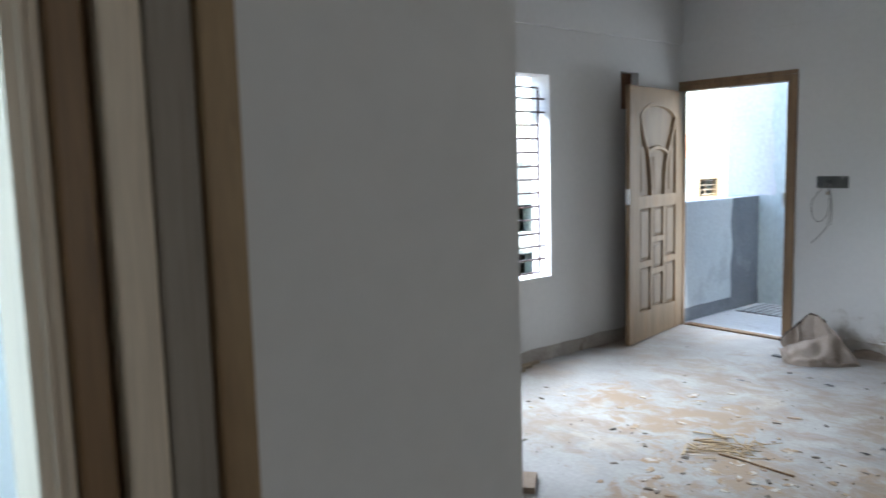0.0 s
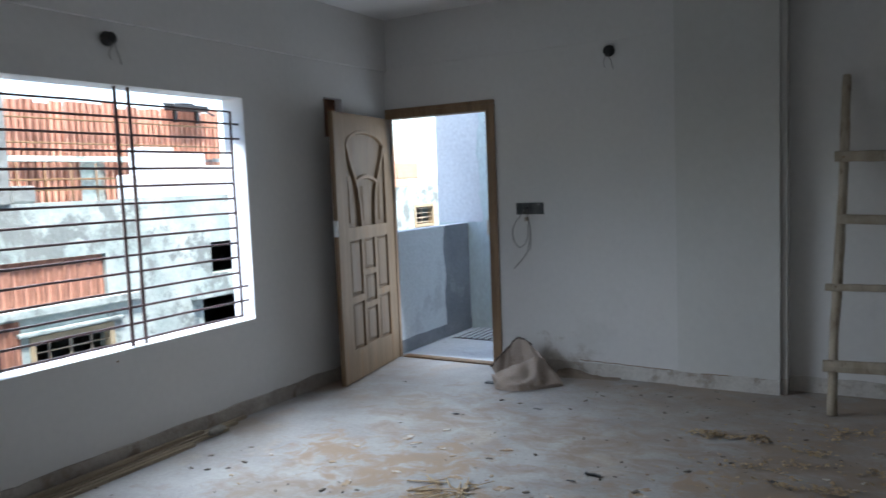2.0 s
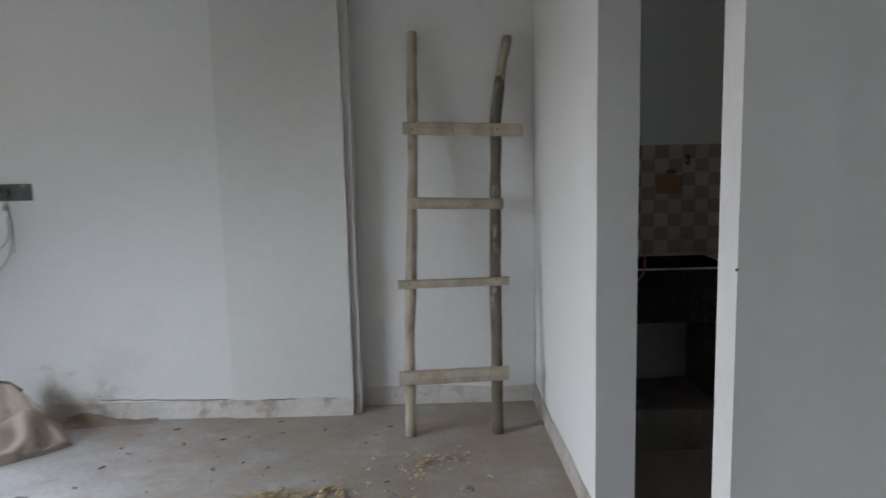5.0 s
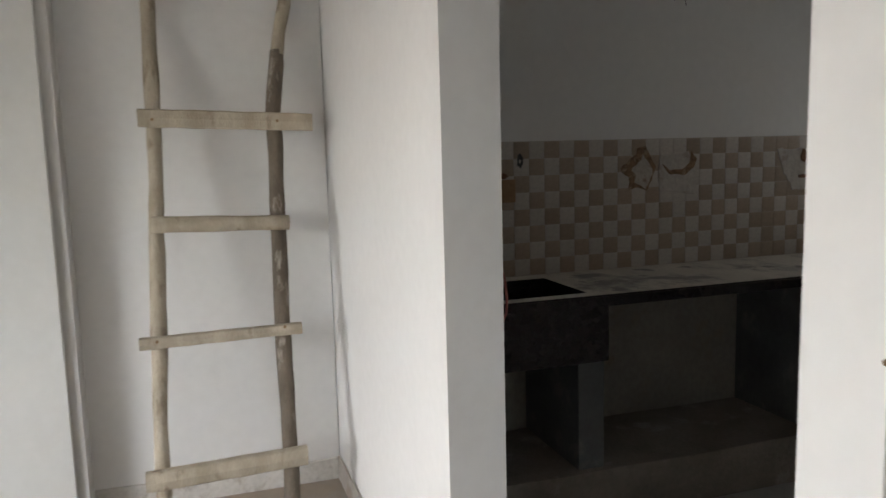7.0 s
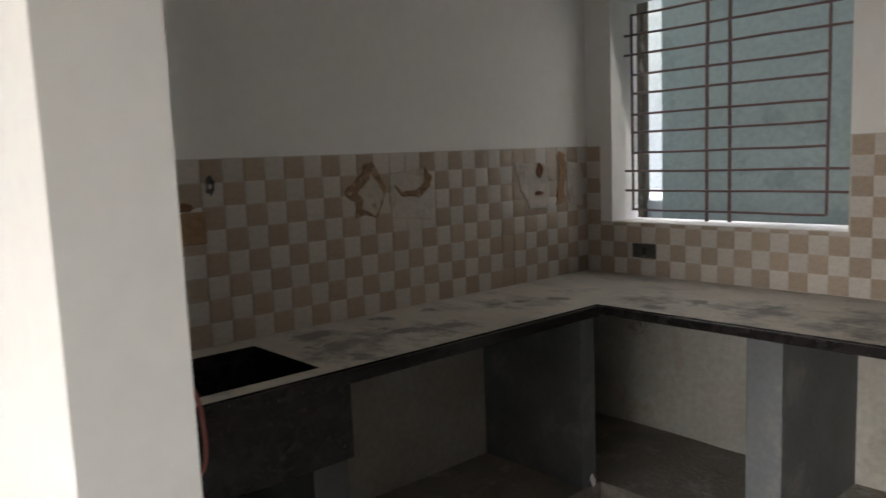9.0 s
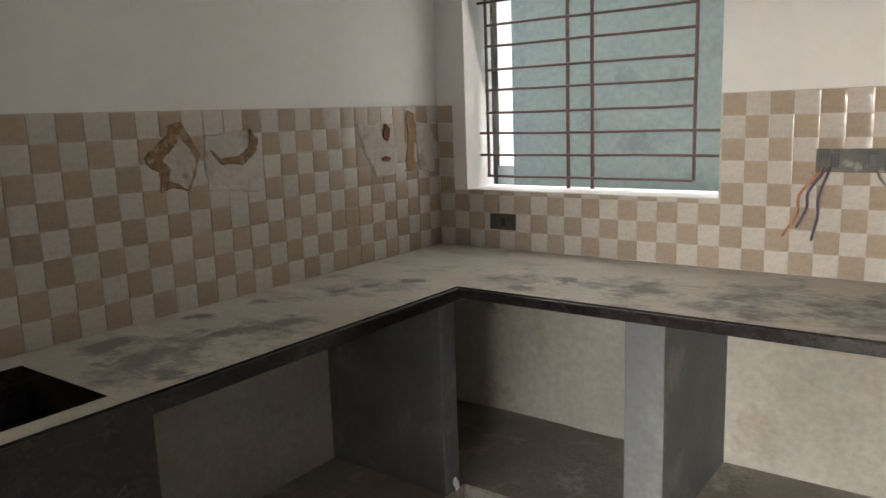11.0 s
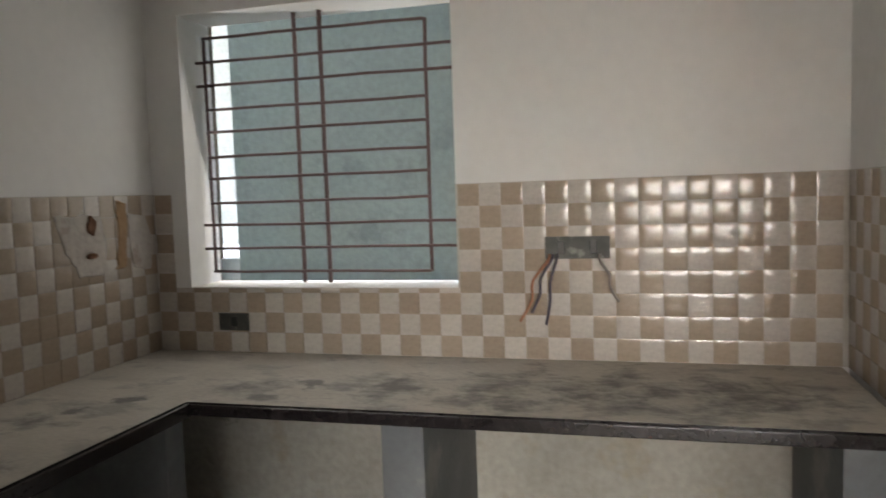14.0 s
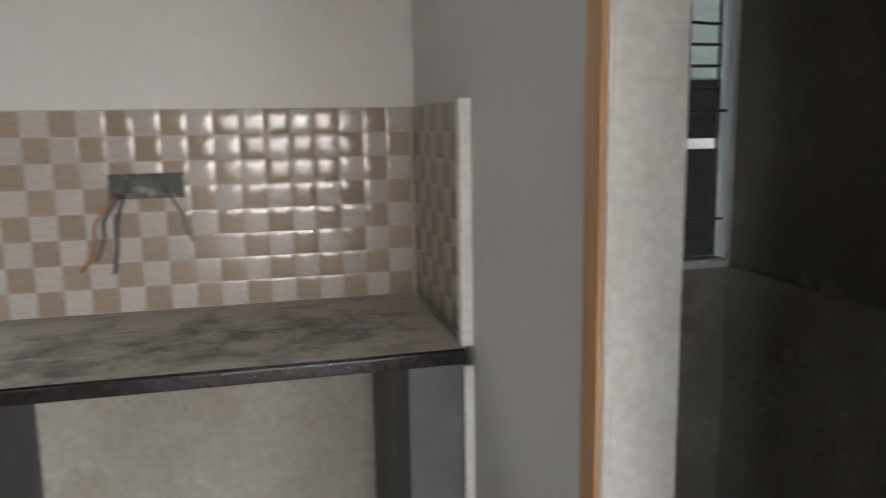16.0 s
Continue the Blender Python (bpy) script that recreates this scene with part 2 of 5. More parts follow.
def muddy(m, spots, tone_a, tone_b, size=5.0, z=0.0, stretch=(1, 1, 1), spare=0.0, soft=0.1, warp=0.6):
    """Dried mud trodden onto a surface: ragged blotches that thin out away from each spot (x, y, reach)."""
    n, l = m.node_tree.nodes, m.node_tree.links
    b = n["Principled BSDF"]
    under = b.inputs["Base Color"].links[0].from_socket
    tc = n.new("ShaderNodeTexCoord")
    near = None
    for x, y, reach in spots:
        d = n.new("ShaderNodeVectorMath")
        d.operation = "DISTANCE"
        d.inputs[1].default_value = (x, y, z)
        l.new(tc.outputs["Object"], d.inputs[0])
        f = n.new("ShaderNodeMapRange")
        f.inputs["From Min"].default_value, f.inputs["From Max"].default_value = 0.0, reach
        f.inputs["To Min"].default_value, f.inputs["To Max"].default_value = 1.0, 0.0
        l.new(d.outputs["Value"], f.inputs["Value"])
        if near is None:
            near = f.outputs["Result"]
        else:
            top = n.new("ShaderNodeMath")
            top.operation = "MAXIMUM"
            l.new(near, top.inputs[0])
            l.new(f.outputs["Result"], top.inputs[1])
            near = top.outputs["Value"]
    blot = n.new("ShaderNodeTexNoise")
    blot.inputs["Scale"].default_value, blot.inputs["Detail"].default_value, blot.inputs["Roughness"].default_value = size, 10, 0.7
    blot.inputs["Distortion"].default_value = warp
    long = n.new("ShaderNodeMapping")
    long.inputs["Scale"].default_value = stretch
    l.new(tc.outputs["Object"], long.inputs["Vector"])
    l.new(long.outputs["Vector"], blot.inputs["Vector"])
    add = n.new("ShaderNodeMath")
    add.operation = "MULTIPLY_ADD"
    l.new(near, add.inputs[0])
    add.inputs[1].default_value = 0.3 + spare
    l.new(blot.outputs["Fac"], add.inputs[2])
    cut = n.new("ShaderNodeMapRange")
    cut.inputs["From Min"].default_value, cut.inputs["From Max"].default_value = 0.64 + spare, 0.64 + soft + spare * 1.5
    l.new(add.outputs["Value"], cut.inputs["Value"])
    mud = n.new("ShaderNodeMix")
    mud.data_type = "RGBA"
    l.new(blot.outputs["Color"], mud.inputs["Factor"])
    mud.inputs["A"].default_value, mud.inputs["B"].default_value = (*tone_a, 1), (*tone_b, 1)
    mix = n.new("ShaderNodeMix")
    mix.data_type = "RGBA"
    l.new(cut.outputs["Result"], mix.inputs["Factor"])
    l.new(under, mix.inputs["A"])
    l.new(mud.outputs["Result"], mix.inputs["B"])
    l.new(mix.outputs["Result"], b.inputs["Base Color"])


def dusted(m, spots, tone, most=0.8, z=0.0, size=2.2):
    """A loose film of earth that thins out away from each spot (x, y, reach), uneven all over."""
    n, l = m.node_tree.nodes, m.node_tree.links
    b = n["Principled BSDF"]
    under = b.inputs["Base Color"].links[0].from_socket
    tc = n.new("ShaderNodeTexCoord")
    total = None
    for x, y, reach in spots:
        d = n.new("ShaderNodeVectorMath")
        d.operation = "DISTANCE"
        d.inputs[1].default_value = (x, y, z)
        l.new(tc.outputs["Object"], d.inputs[0])
        f = n.new("ShaderNodeMapRange")
        f.interpolation_type = "SMOOTHSTEP"
        f.inputs["From Min"].default_value, f.inputs["From Max"].default_value = reach * 0.15, reach
        f.inputs["To Min"].default_value, f.inputs["To Max"].default_value = most, 0.0
        l.new(d.outputs["Value"], f.inputs["Value"])
        if total is None:
            total = f.outputs["Result"]
        else:
            top = n.new("ShaderNodeMath")
            top.operation = "MAXIMUM"
            l.new(total, top.inputs[0])
            l.new(f.outputs["Result"], top.inputs[1])
            total = top.outputs["Value"]
    cloud = n.new("ShaderNodeTexNoise")
    cloud.inputs["Scale"].default_value, cloud.inputs["Detail"].default_value, cloud.inputs["Roughness"].default_value = size, 9, 0.72
    l.new(tc.outputs["Object"], cloud.inputs["Vector"])
    thick = n.new("ShaderNodeMapRange")
    thick.inputs["From Min"].default_value, thick.inputs["From Max"].default_value = 0.36, 0.6
    l.new(cloud.outputs["Fac"], thick.inputs["Value"])
    both = n.new("ShaderNodeMath")
    both.operation = "MULTIPLY"
    l.new(total, both.inputs[0])
    l.new(thick.outputs["Result"], both.inputs[1])
    mix = n.new("ShaderNodeMix")
    mix.data_type = "RGBA"
    l.new(both.outputs["Value"], mix.inputs["Factor"])
    l.new(under, mix.inputs["A"])
    mix.inputs["B"].default_value = (*tone, 1)
    l.new(mix.outputs["Result"], b.inputs["Base Color"])


dusted(M_FLOOR, ((3.75, -0.1, 2.4), (2.6, 0.1, 1.5), (4.15, -1.2, 1.7), (0.0, -0.8, 1.2), (0.0, -2.2, 0.7), (0.05, -3.6, 0.7), (1.9, 0.0, 0.8)), (0.25, 0.195, 0.15), 0.85)
muddy(M_FLOOR, ((1.98, -2.6, 0.62), (1.95, -3.15, 0.45), (1.35, -2.3, 0.6), (1.6, -1.95, 0.6), (2.9, -2.4, 0.9), (3.2, -1.8, 0.7), (0.9, -2.1, 0.5), (3.0, -3.3, 0.7)),
      (0.27, 0.19, 0.128), (0.37, 0.285, 0.21), 6.0, soft=0.12)
muddy(M_FLOOR, ((0.0, -0.9, 1.0), (0.0, -2.0, 0.7), (0.1, -3.2, 0.6), (3.75, -0.05, 2.3), (2.6, 0.0, 1.6), (4.15, -0.9, 1.7), (1.8, 0.0, 0.7), (4.0, -1.9, 1.0)), (0.27, 0.21, 0.16), (0.37, 0.305, 0.25), 3.0, spare=0.16, soft=0.14)
muddy(M_FLOOR, ((3.3, -1.3, 1.7), (2.3, -1.4, 1.4), (1.3, -1.3, 1.2), (2.7, -2.8, 1.5), (1.0, -2.7, 0.9), (3.6, -3.4, 1.2)), (0.24, 0.185, 0.14), (0.33, 0.27, 0.22), 4.2, stretch=(1.0, 1.5, 1), soft=0.2)
muddy(M_DUST, ((6.35, -1.15, 0.35), (6.33, -1.5, 0.45), (6.4, -1.8, 0.5), (6.38, -2.1, 0.5), (6.3, -0.75, 0.25), (5.25, -0.4, 0.32), (5.5, -0.5, 0.25), (5.05, -0.5, 0.2), (5.9, -0.35, 0.2)), (0.13, 0.12, 0.113), (0.24, 0.223, 0.208), 9.0, 0.885, (1.2, 0.9, 1), soft=0.2, warp=0.2)
muddy(M_DUST, ((5.18, -0.25, 0.3), (5.15, -0.42, 0.26), (5.155, -0.57, 0.24), (5.4, -0.4, 0.24), (5.48, -0.2, 0.2), (5.69, -0.24, 0.18), (6.01, -0.39, 0.16), (6.13, -0.47, 0.2), (5.58, -0.5, 0.22), (6.2, -0.83, 0.2), (6.36, -0.91, 0.24)), (0.15, 0.142, 0.135), (0.23, 0.22, 0.208), 10.0, 0.885, spare=0.4, soft=-0.1, warp=0.1)
# Near-black blotch just under the counter by the corner.
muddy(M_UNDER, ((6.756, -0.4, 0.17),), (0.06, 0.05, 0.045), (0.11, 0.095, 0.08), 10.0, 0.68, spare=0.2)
muddy(M_WALL, ((1.6, 0.0, 0.75), (1.75, 0.0, 0.5)), (0.25, 0.2, 0.155), (0.36, 0.3, 0.25), 6.0, 0.07, spare=0.3, soft=0.15)
muddy(M_CEMENT, ((-2.15, -2.1, 0.7), (-2.15, -2.7, 0.7)), (0.2, 0.225, 0.215), (0.29, 0.325, 0.31), 2.5, 1.25, spare=0.02)


# ---- mesh building ----
def mesh_object(name, bm, mat, parent=None, smooth=False):
    me = bpy.data.meshes.new(name)
    bmesh.ops.recalc_face_normals(bm, faces=bm.faces)
    bm.to_mesh(me)
    bm.free()
    for m in (mat if isinstance(mat, (list, tuple)) else [mat]):
        me.materials.append(m)
    if smooth:
        me.polygons.foreach_set("use_smooth", [True] * len(me.polygons))
    ob = new(name, me)
    ob.parent = parent
    return ob


def add_box(bm, lo, hi, bevel=0.0, mat=0):
    """An upright box in bm between two corners."""
    r = bmesh.ops.create_cube(bm, size=1.0)
    vs = r["verts"]
    for v in vs:
        v.co = Vector([lo[i] + (hi[i] - lo[i]) * (v.co[i] + 0.5) for i in range(3)])
    faces = {f for v in vs for f in v.link_faces}
    for f in faces:
        f.material_index = mat
    if bevel:
        es = {e for v in vs for e in v.link_edges}
        bmesh.ops.bevel(bm, geom=list(es), offset=bevel, segments=2, affect="EDGES", profile=0.6)
    return vs


def box(name, lo, hi, mat, bevel=0.0, parent=None):
    bm = bmesh.new()
    add_box(bm, lo, hi, bevel)
    return mesh_object(name, bm, mat, parent)


def empty(name, at=(0, 0, 0)):
    e = new(name)
    e.location = at
    return e


def local(ob, parent):
    """Hang ob under parent while it stays where it was built."""
    ob.parent = parent
    ob.matrix_parent_inverse = Matrix.LocRotScale(parent.location, parent.rotation_euler, None).inverted()
    return ob


def tube(bm, points, radius, sides=8, mat=0, taper=None):
    """A rod along points; radius may be a list."""
    pts = [Vector(p) for p in points]
    rings = []
    side = None
    for i, p in enumerate(pts):
        d = (pts[min(i + 1, len(pts) - 1)] - pts[max(i - 1, 0)]).normalized()
        if side is None:
            side = d.orthogonal().normalized()
        side = (side - d * side.dot(d)).normalized()
        up = d.cross(side)
        r = radius[i] if isinstance(radius, (list, tuple)) else radius
        rings.append([bm.verts.new(p + (side * math.cos(a) + up * math.sin(a)) * r) for a in [2 * math.pi * k / sides for k in range(sides)]])
    for a, b in zip(rings, rings[1:]):
        for k in range(sides):
            f = bm.faces.new((a[k], a[(k + 1) % sides], b[(k + 1) % sides], b[k]))
            f.material_index, f.smooth = mat, True
    for ring in (rings[0], rings[-1]):
        bm.faces.new(ring).material_index = mat


def wall_mesh(name, axis, at, thick, lo, hi, z0, z1, mat, holes=(), reveal=None):
    """A wall whose faces lie at 'at' and 'at + thick' on the axis, from lo to hi along the other, with holes (a0, a1, z0, z1) cut through."""
    bm = bmesh.new()
    us = sorted({lo, hi, *[h[0] for h in holes], *[h[1] for h in holes]})
    zs = sorted({z0, z1, *[h[2] for h in holes], *[h[3] for h in holes]})
    us = [u for u in us if lo <= u <= hi]
    zs = [z for z in zs if z0 <= z <= z1]

    def solid(i, j):
        if not (0 <= i < len(us) - 1 and 0 <= j < len(zs) - 1):
            return False
        u, z = (us[i] + us[i + 1]) / 2, (zs[j] + zs[j + 1]) / 2
        return not any(h[0] < u < h[1] and h[2] < z < h[3] for h in holes)

    def pt(u, z, d):
        return Vector((d, u, z)) if axis == "x" else Vector((u, d, z))

    cache = {}

    def v(u, z, d):
        key = (u, z, d)
        if key not in cache:
            cache[key] = bm.verts.new(pt(u, z, d))
        return cache[key]

    a, b = at, at + thick
    for i in range(len(us) - 1):
        for j in range(len(zs) - 1):
            if not solid(i, j):
                continue
            u0, u1, w0, w1 = us[i], us[i + 1], zs[j], zs[j + 1]
            for d in (a, b):
                bm.faces.new((v(u0, w0, d), v(u1, w0, d), v(u1, w1, d), v(u0, w1, d)))
            for di, dj, e in ((-1, 0, ((u0, w0), (u0, w1))), (1, 0, ((u1, w0), (u1, w1))), (0, -1, ((u0, w0), (u1, w0))), (0, 1, ((u0, w1), (u1, w1)))):
                if not solid(i + di, j + dj):
                    f = bm.faces.new((v(*e[0], a), v(*e[1], a), v(*e[1], b), v(*e[0], b)))
                    ni, nj = i + di, j + dj
                    if reveal and 0 <= ni < len(us) - 1 and 0 <= nj < len(zs) - 1:
                        f.material_index = 1
    return mesh_object(name, bm, [mat, reveal] if reveal else mat)


def wall(name, axis, at, thick, lo, hi, z0, z1, mat, label, holes=(), reveal=None):
    return tagged(wall_mesh(name, axis, at, thick, lo, hi, z0, z1, mat, holes, reveal), label, "wall", kind="structure")


# ---- the large structure ----
CEIL = 2.9
WIN = (-3.47, -1.678, 0.637, 2.128)      # living room window: y, y, z, z
KWIN = (-1.26, -0.256, 1.12, 2.092)    # kitchen window
UWIN = (-3.53, -3.16, 0.93, 2.1)        # window of the dark room

wall("wall_window", "x", 0.0, -0.19, -5.42, 0.0, 0.0, CEIL, M_WALL, "off-white primed wall with a barred window", [WIN, (-0.83, -0.6, 1.9, 2.2)], M_REVEAL)
wall("wall_entrance", "y", 0.0, 0.13, 0.0, 2.44, 0.0, CEIL, M_WALL, "off-white primed wall with the entrance door", [(0.0, 1.0, 0.0, 2.12)])
wall("wall_column", "y", -0.02, 0.15, 2.44, 3.11, 0.0, CEIL, M_COLUMN, "off-white plastered column standing slightly proud")
wall("wall_column_edge", "y", 0.004, 0.131, 3.11, 3.152, 0.0, CEIL, M_EDGE, "darker grey strip beside the column")
wall("wall_niche", "y", 0.135, 0.13, 3.12, 4.148, 0.0, CEIL, M_WALL, "off-white primed wall of the shallow niche")
part = wall("wall_partition", "x", 4.15, 0.175, -1.36, 0.265, 0.0, CEIL, M_WALL, "off-white partition between niche and kitchen")
for v in part.data.vertices:
    if v.co.y < -1:
        v.co.x += 0.02 if v.co.x < 4.2 else -0.003
wall("wall_kitchen_sink", "y", -0.115, 0.2, 4.33, 6.76, 0.0, CEIL, M_WALL, "cream kitchen wall above the sink counter")
wall("wall_kitchen_window", "x", 6.76, 0.2, -2.55, 0.085, 0.0, CEIL, M_WALL, "cream kitchen wall with a barred window", [KWIN], M_WALL)
wall("wall_dark_room_window", "x", 6.76, 0.07, -3.65, -2.55, 0.0, CEIL, M_WALL, "off-white wall with a narrow barred window", [UWIN], M_WALL)
wall("wall_kitchen_end", "y", -2.43, -0.11, 4.4, 6.76, 0.0, CEIL, M_WALL, "off-white kitchen end wall with a doorway", [(4.74, 5.445, 0.0, 2.1)])
wall("wall_pier", "y", -2.455, -0.105, 4.195, 4.4, 0.0, CEIL, M_WALL, "off-white wall end beside the kitchen opening")
wall("wall_dark_room_side", "x", 4.56, 0.13, -3.52, -2.54, 0.0, CEIL, M_WALL, "off-white side wall of the dark room")
wall("wall_dark_room_back", "y", -3.545, -0.105, 4.56, 6.76, 0.0, CEIL, M_DARKROOM, "dark brown wall of the dark room")
# The opening is made up so that the hall lamp can shine in.
wall("wall_hall_side", "x", 6.76, 0.2, -7.4, -3.65, 0.0, CEIL, M_WALL, "off-white hall wall with an unseen opening added for light", [(-5.6, -4.2, 0.9, 2.1)], M_REVEAL)
wall("wall_hall_back", "y", -7.4, -0.15, 3.11, 6.96, 0.0, CEIL, M_WALL, "off-white hall wall")
wall("wall_bedroom", "x", 3.24, -0.13, -7.4, -5.275, 0.0, CEIL, M_WALL, "off-white wall with a bedroom doorway", [(-6.64, -5.607, 0.0, 2.12)])
wall("wall_living_back", "y", -5.275, -0.12, 0.0, 3.11, 0.0, CEIL, M_WALL, "off-white wall at the back of the living room")
wall("wall_bedroom_side", "x", 1.6, -0.13, -7.4, -5.395, 0.0, CEIL, M_REVEAL, "pale wall inside the bedroom")
wall("wall_bedroom_back", "y", -7.4, -0.15, 1.47, 3.11, 0.0, CEIL, M_REVEAL, "pale wall inside the bedroom with a window", [(1.9, 2.9, 0.9, 2.1)])

tagged(box("floor", (-0.19, -7.55, -0.15), (6.96, 0.13, 0.0), M_FLOOR), "rough grey cement screed floor with brown dirt patches", "floor", kind="structure")
tagged(box("ceiling", (-0.19, -7.55, CEIL), (6.96, 0.27, CEIL + 0.15), M_CEIL), "off-white plastered ceiling", "ceiling", kind="structure")
tagged(box("trim_beam", (0.0, -5.3, 2.47), (0.03, -0.001, CEIL), M_WALL, 0.004), "shallow plastered beam above the window", "beam", kind="structure")
# Unseen block added to shut sky and sun out of the back lane.
tagged(box("upper_sky_block", (4.2, -16.0, CEIL + 0.15), (6.96, 0.27, 14.0), M_CEMENT), "unseen block over the kitchen that keeps sky light off the lane", "storeys", kind="structure")
tagged(box("trim_beam_entrance", (0.031, -0.007, 2.49), (2.44, 0.0, CEIL), M_WALL, 0.003), "shallow plastered beam above the entrance", "beam", kind="structure")

# outside gallery
tagged(box("floor_gallery", (-0.02, 0.131, -0.15), (3.1, 1.62, -0.01), M_PARAPET), "pale cement floor of the outside gallery", "floor", kind="structure")
tagged(box("wall_gallery_back", (-0.36, 1.44, -0.15), (3.1, 1.6, CEIL), M_GREY), "streaked grey plaster wall of the gallery", "wall", kind="structure")
tagged(box("wall_parapet", (-0.12, 0.002, -0.15), (-0.02, 1.44, 1.095), M_PARAPET, 0.006), "low pale plastered parapet of the gallery", "parapet", kind="structure")
# Unseen slab, placed only to set how much sky reaches the gallery.
tagged(box("gallery_shade_slab", (2.0, 0.27, CEIL), (3.2, 1.6, CEIL + 0.15), M_CEIL), "unseen slab added over the gallery to shape its light", "ceiling", kind="structure")
tagged(box("ground", (-600, -600, -3.6), (600, 600, -3.4), M_GROUND), "brown earth ground far below", "ground", kind="structure")


# ---- openings of the living room ----
def grille(name, x, ys, zs, outer_lo, outer_hi, z_lo, z_hi, label, r=0.006):
    """A window grille of welded rods: ys are the four uprights, zs the cross rods; two at each end reach into the wall."""
    g = empty(name, (x, (outer_lo + outer_hi) / 2, z_lo))
    for i, y in enumerate(ys):
        bm = bmesh.new()
        a, b = (z_lo, z_hi) if i in (1, 2) else (zs[0] - 0.002, zs[-1] + 0.002)
        rr = r * 1.25 if i in (1, 2) else r
        pts = [(x, y + random.uniform(-0.002, 0.002), a + (b - a) * k / 6) for k in range(7)]
        tube(bm, pts, rr, 6)
        local(mesh_object("upright", bm, M_STEEL), g)
    for k, z in enumerate(zs):
        bm = bmesh.new()
        far = k in (1, 2, len(zs) - 3, len(zs) - 2)
        a, b = (outer_lo, outer_hi) if far else (ys[0], ys[3])
        dz = random.uniform(-0.004, 0.004)
        pts = [(x - 0.009, a + (b - a) * q / 6, z + dz + random.uniform(-0.0015, 0.0015)) for q in range(7)]
        tube(bm, pts, r * 0.85, 6)
        local(mesh_object("cross_rod", bm, M_STEEL), g)
    return tagged(g, label, "window grille")


grille("window_grille", -0.045, (-3.39, -2.62, -2.53, -1.755), [0.665 + 0.0997 * k for k in range(14)] + [2.035], -3.468, -1.68, 0.64, 2.126,
       "dark red primed steel rod grille set in the window opening", 0.0085)

# pocket in the wall beside the door
tagged(box("conduit_pocket", (-0.1, -0.829, 1.902), (-0.07, -0.601, 2.198), M_REDBRICK), "dark bare brick pocket chiselled into the plastered wall", "wall pocket")


def door_frame():
    f = empty("door_frame", (0.55, 0.06, 0))
    for nm, lo, hi in (("jamb", (0.004, 0.0, 0), (0.045, 0.04, 2.07)), ("jamb", (0.962, -0.014, 0), (1.0, 0.115, 2.07)), ("head", (0.0041, -0.014, 2.07), (0.9999, 0.115, 2.119)), ("head", (0.0, -0.018, 2.119), (1.042, -0.001, 2.152))):
        bm = bmesh.new()
        add_box(bm, lo, hi, 0.006)
        local(mesh_object(nm, bm, M_WOOD), f)
    bm = bmesh.new()
    add_box(bm, (1.0, -0.016, 0), (1.042, -0.001, 2.118), 0.004)
    local(mesh_object("architrave", bm, M_WOOD), f)
    bm = bmesh.new()
    add_box(bm, (0.0, -0.016, 0), (0.029, -0.001, 2.118), 0.004)
    local(mesh_object("architrave", bm, M_WOOD), f)
    bm = bmesh.new()
    add_box(bm, (0.058, 0.02, 0.0), (0.962, 0.034, 0.012), 0.002)
    add_box(bm, (0.058, 0.055, 0.0), (0.962, 0.068, 0.01), 0.002)
    # Wide brown strip added to darken a floor line that is lit too brightly.
    add_box(bm, (0.046, 0.084, -0.001), (0.962, 0.133, 0.006), 0.002)
    local(mesh_object("threshold", bm, M_BROWN), f)
    bm = bmesh.new()
    add_box(bm, (0.945, -0.019, 1.08), (0.968, 0.01, 1.2), 0.003)
    tagged(local(mesh_object("strike_plate", bm, M_LOCK), f), "pale metal strike plate")
    return tagged(f, "reddish brown teak frame round the open entrance", "door frame")


door_frame()


def ribbon(bm, pts, wide, y0, y1):
    """A flat bar in the door's plane along pts (x, z), raised from y0 to y1 with sloping sides."""
    n = len(pts)
    rows = []
    for i, (x, z) in enumerate(pts):
        ax, az = pts[max(i - 1, 0)]
        bx, bz = pts[min(i + 1, n - 1)]
        d = Vector((bx - ax, bz - az)).normalized()
        s = Vector((-d.y, d.x))
        rows.append([bm.verts.new((x + s.x * k * wide, yy, z + s.y * k * wide)) for k, yy in ((-0.62, y0), (-0.4, y1), (0.4, y1), (0.62, y0))])
    for a, b in zip(rows, rows[1:]):
        for k in range(3):
            bm.faces.new((a[k], a[k + 1], b[k + 1], b[k]))
    bm.faces.new(rows[0])
    bm.faces.new(rows[-1])


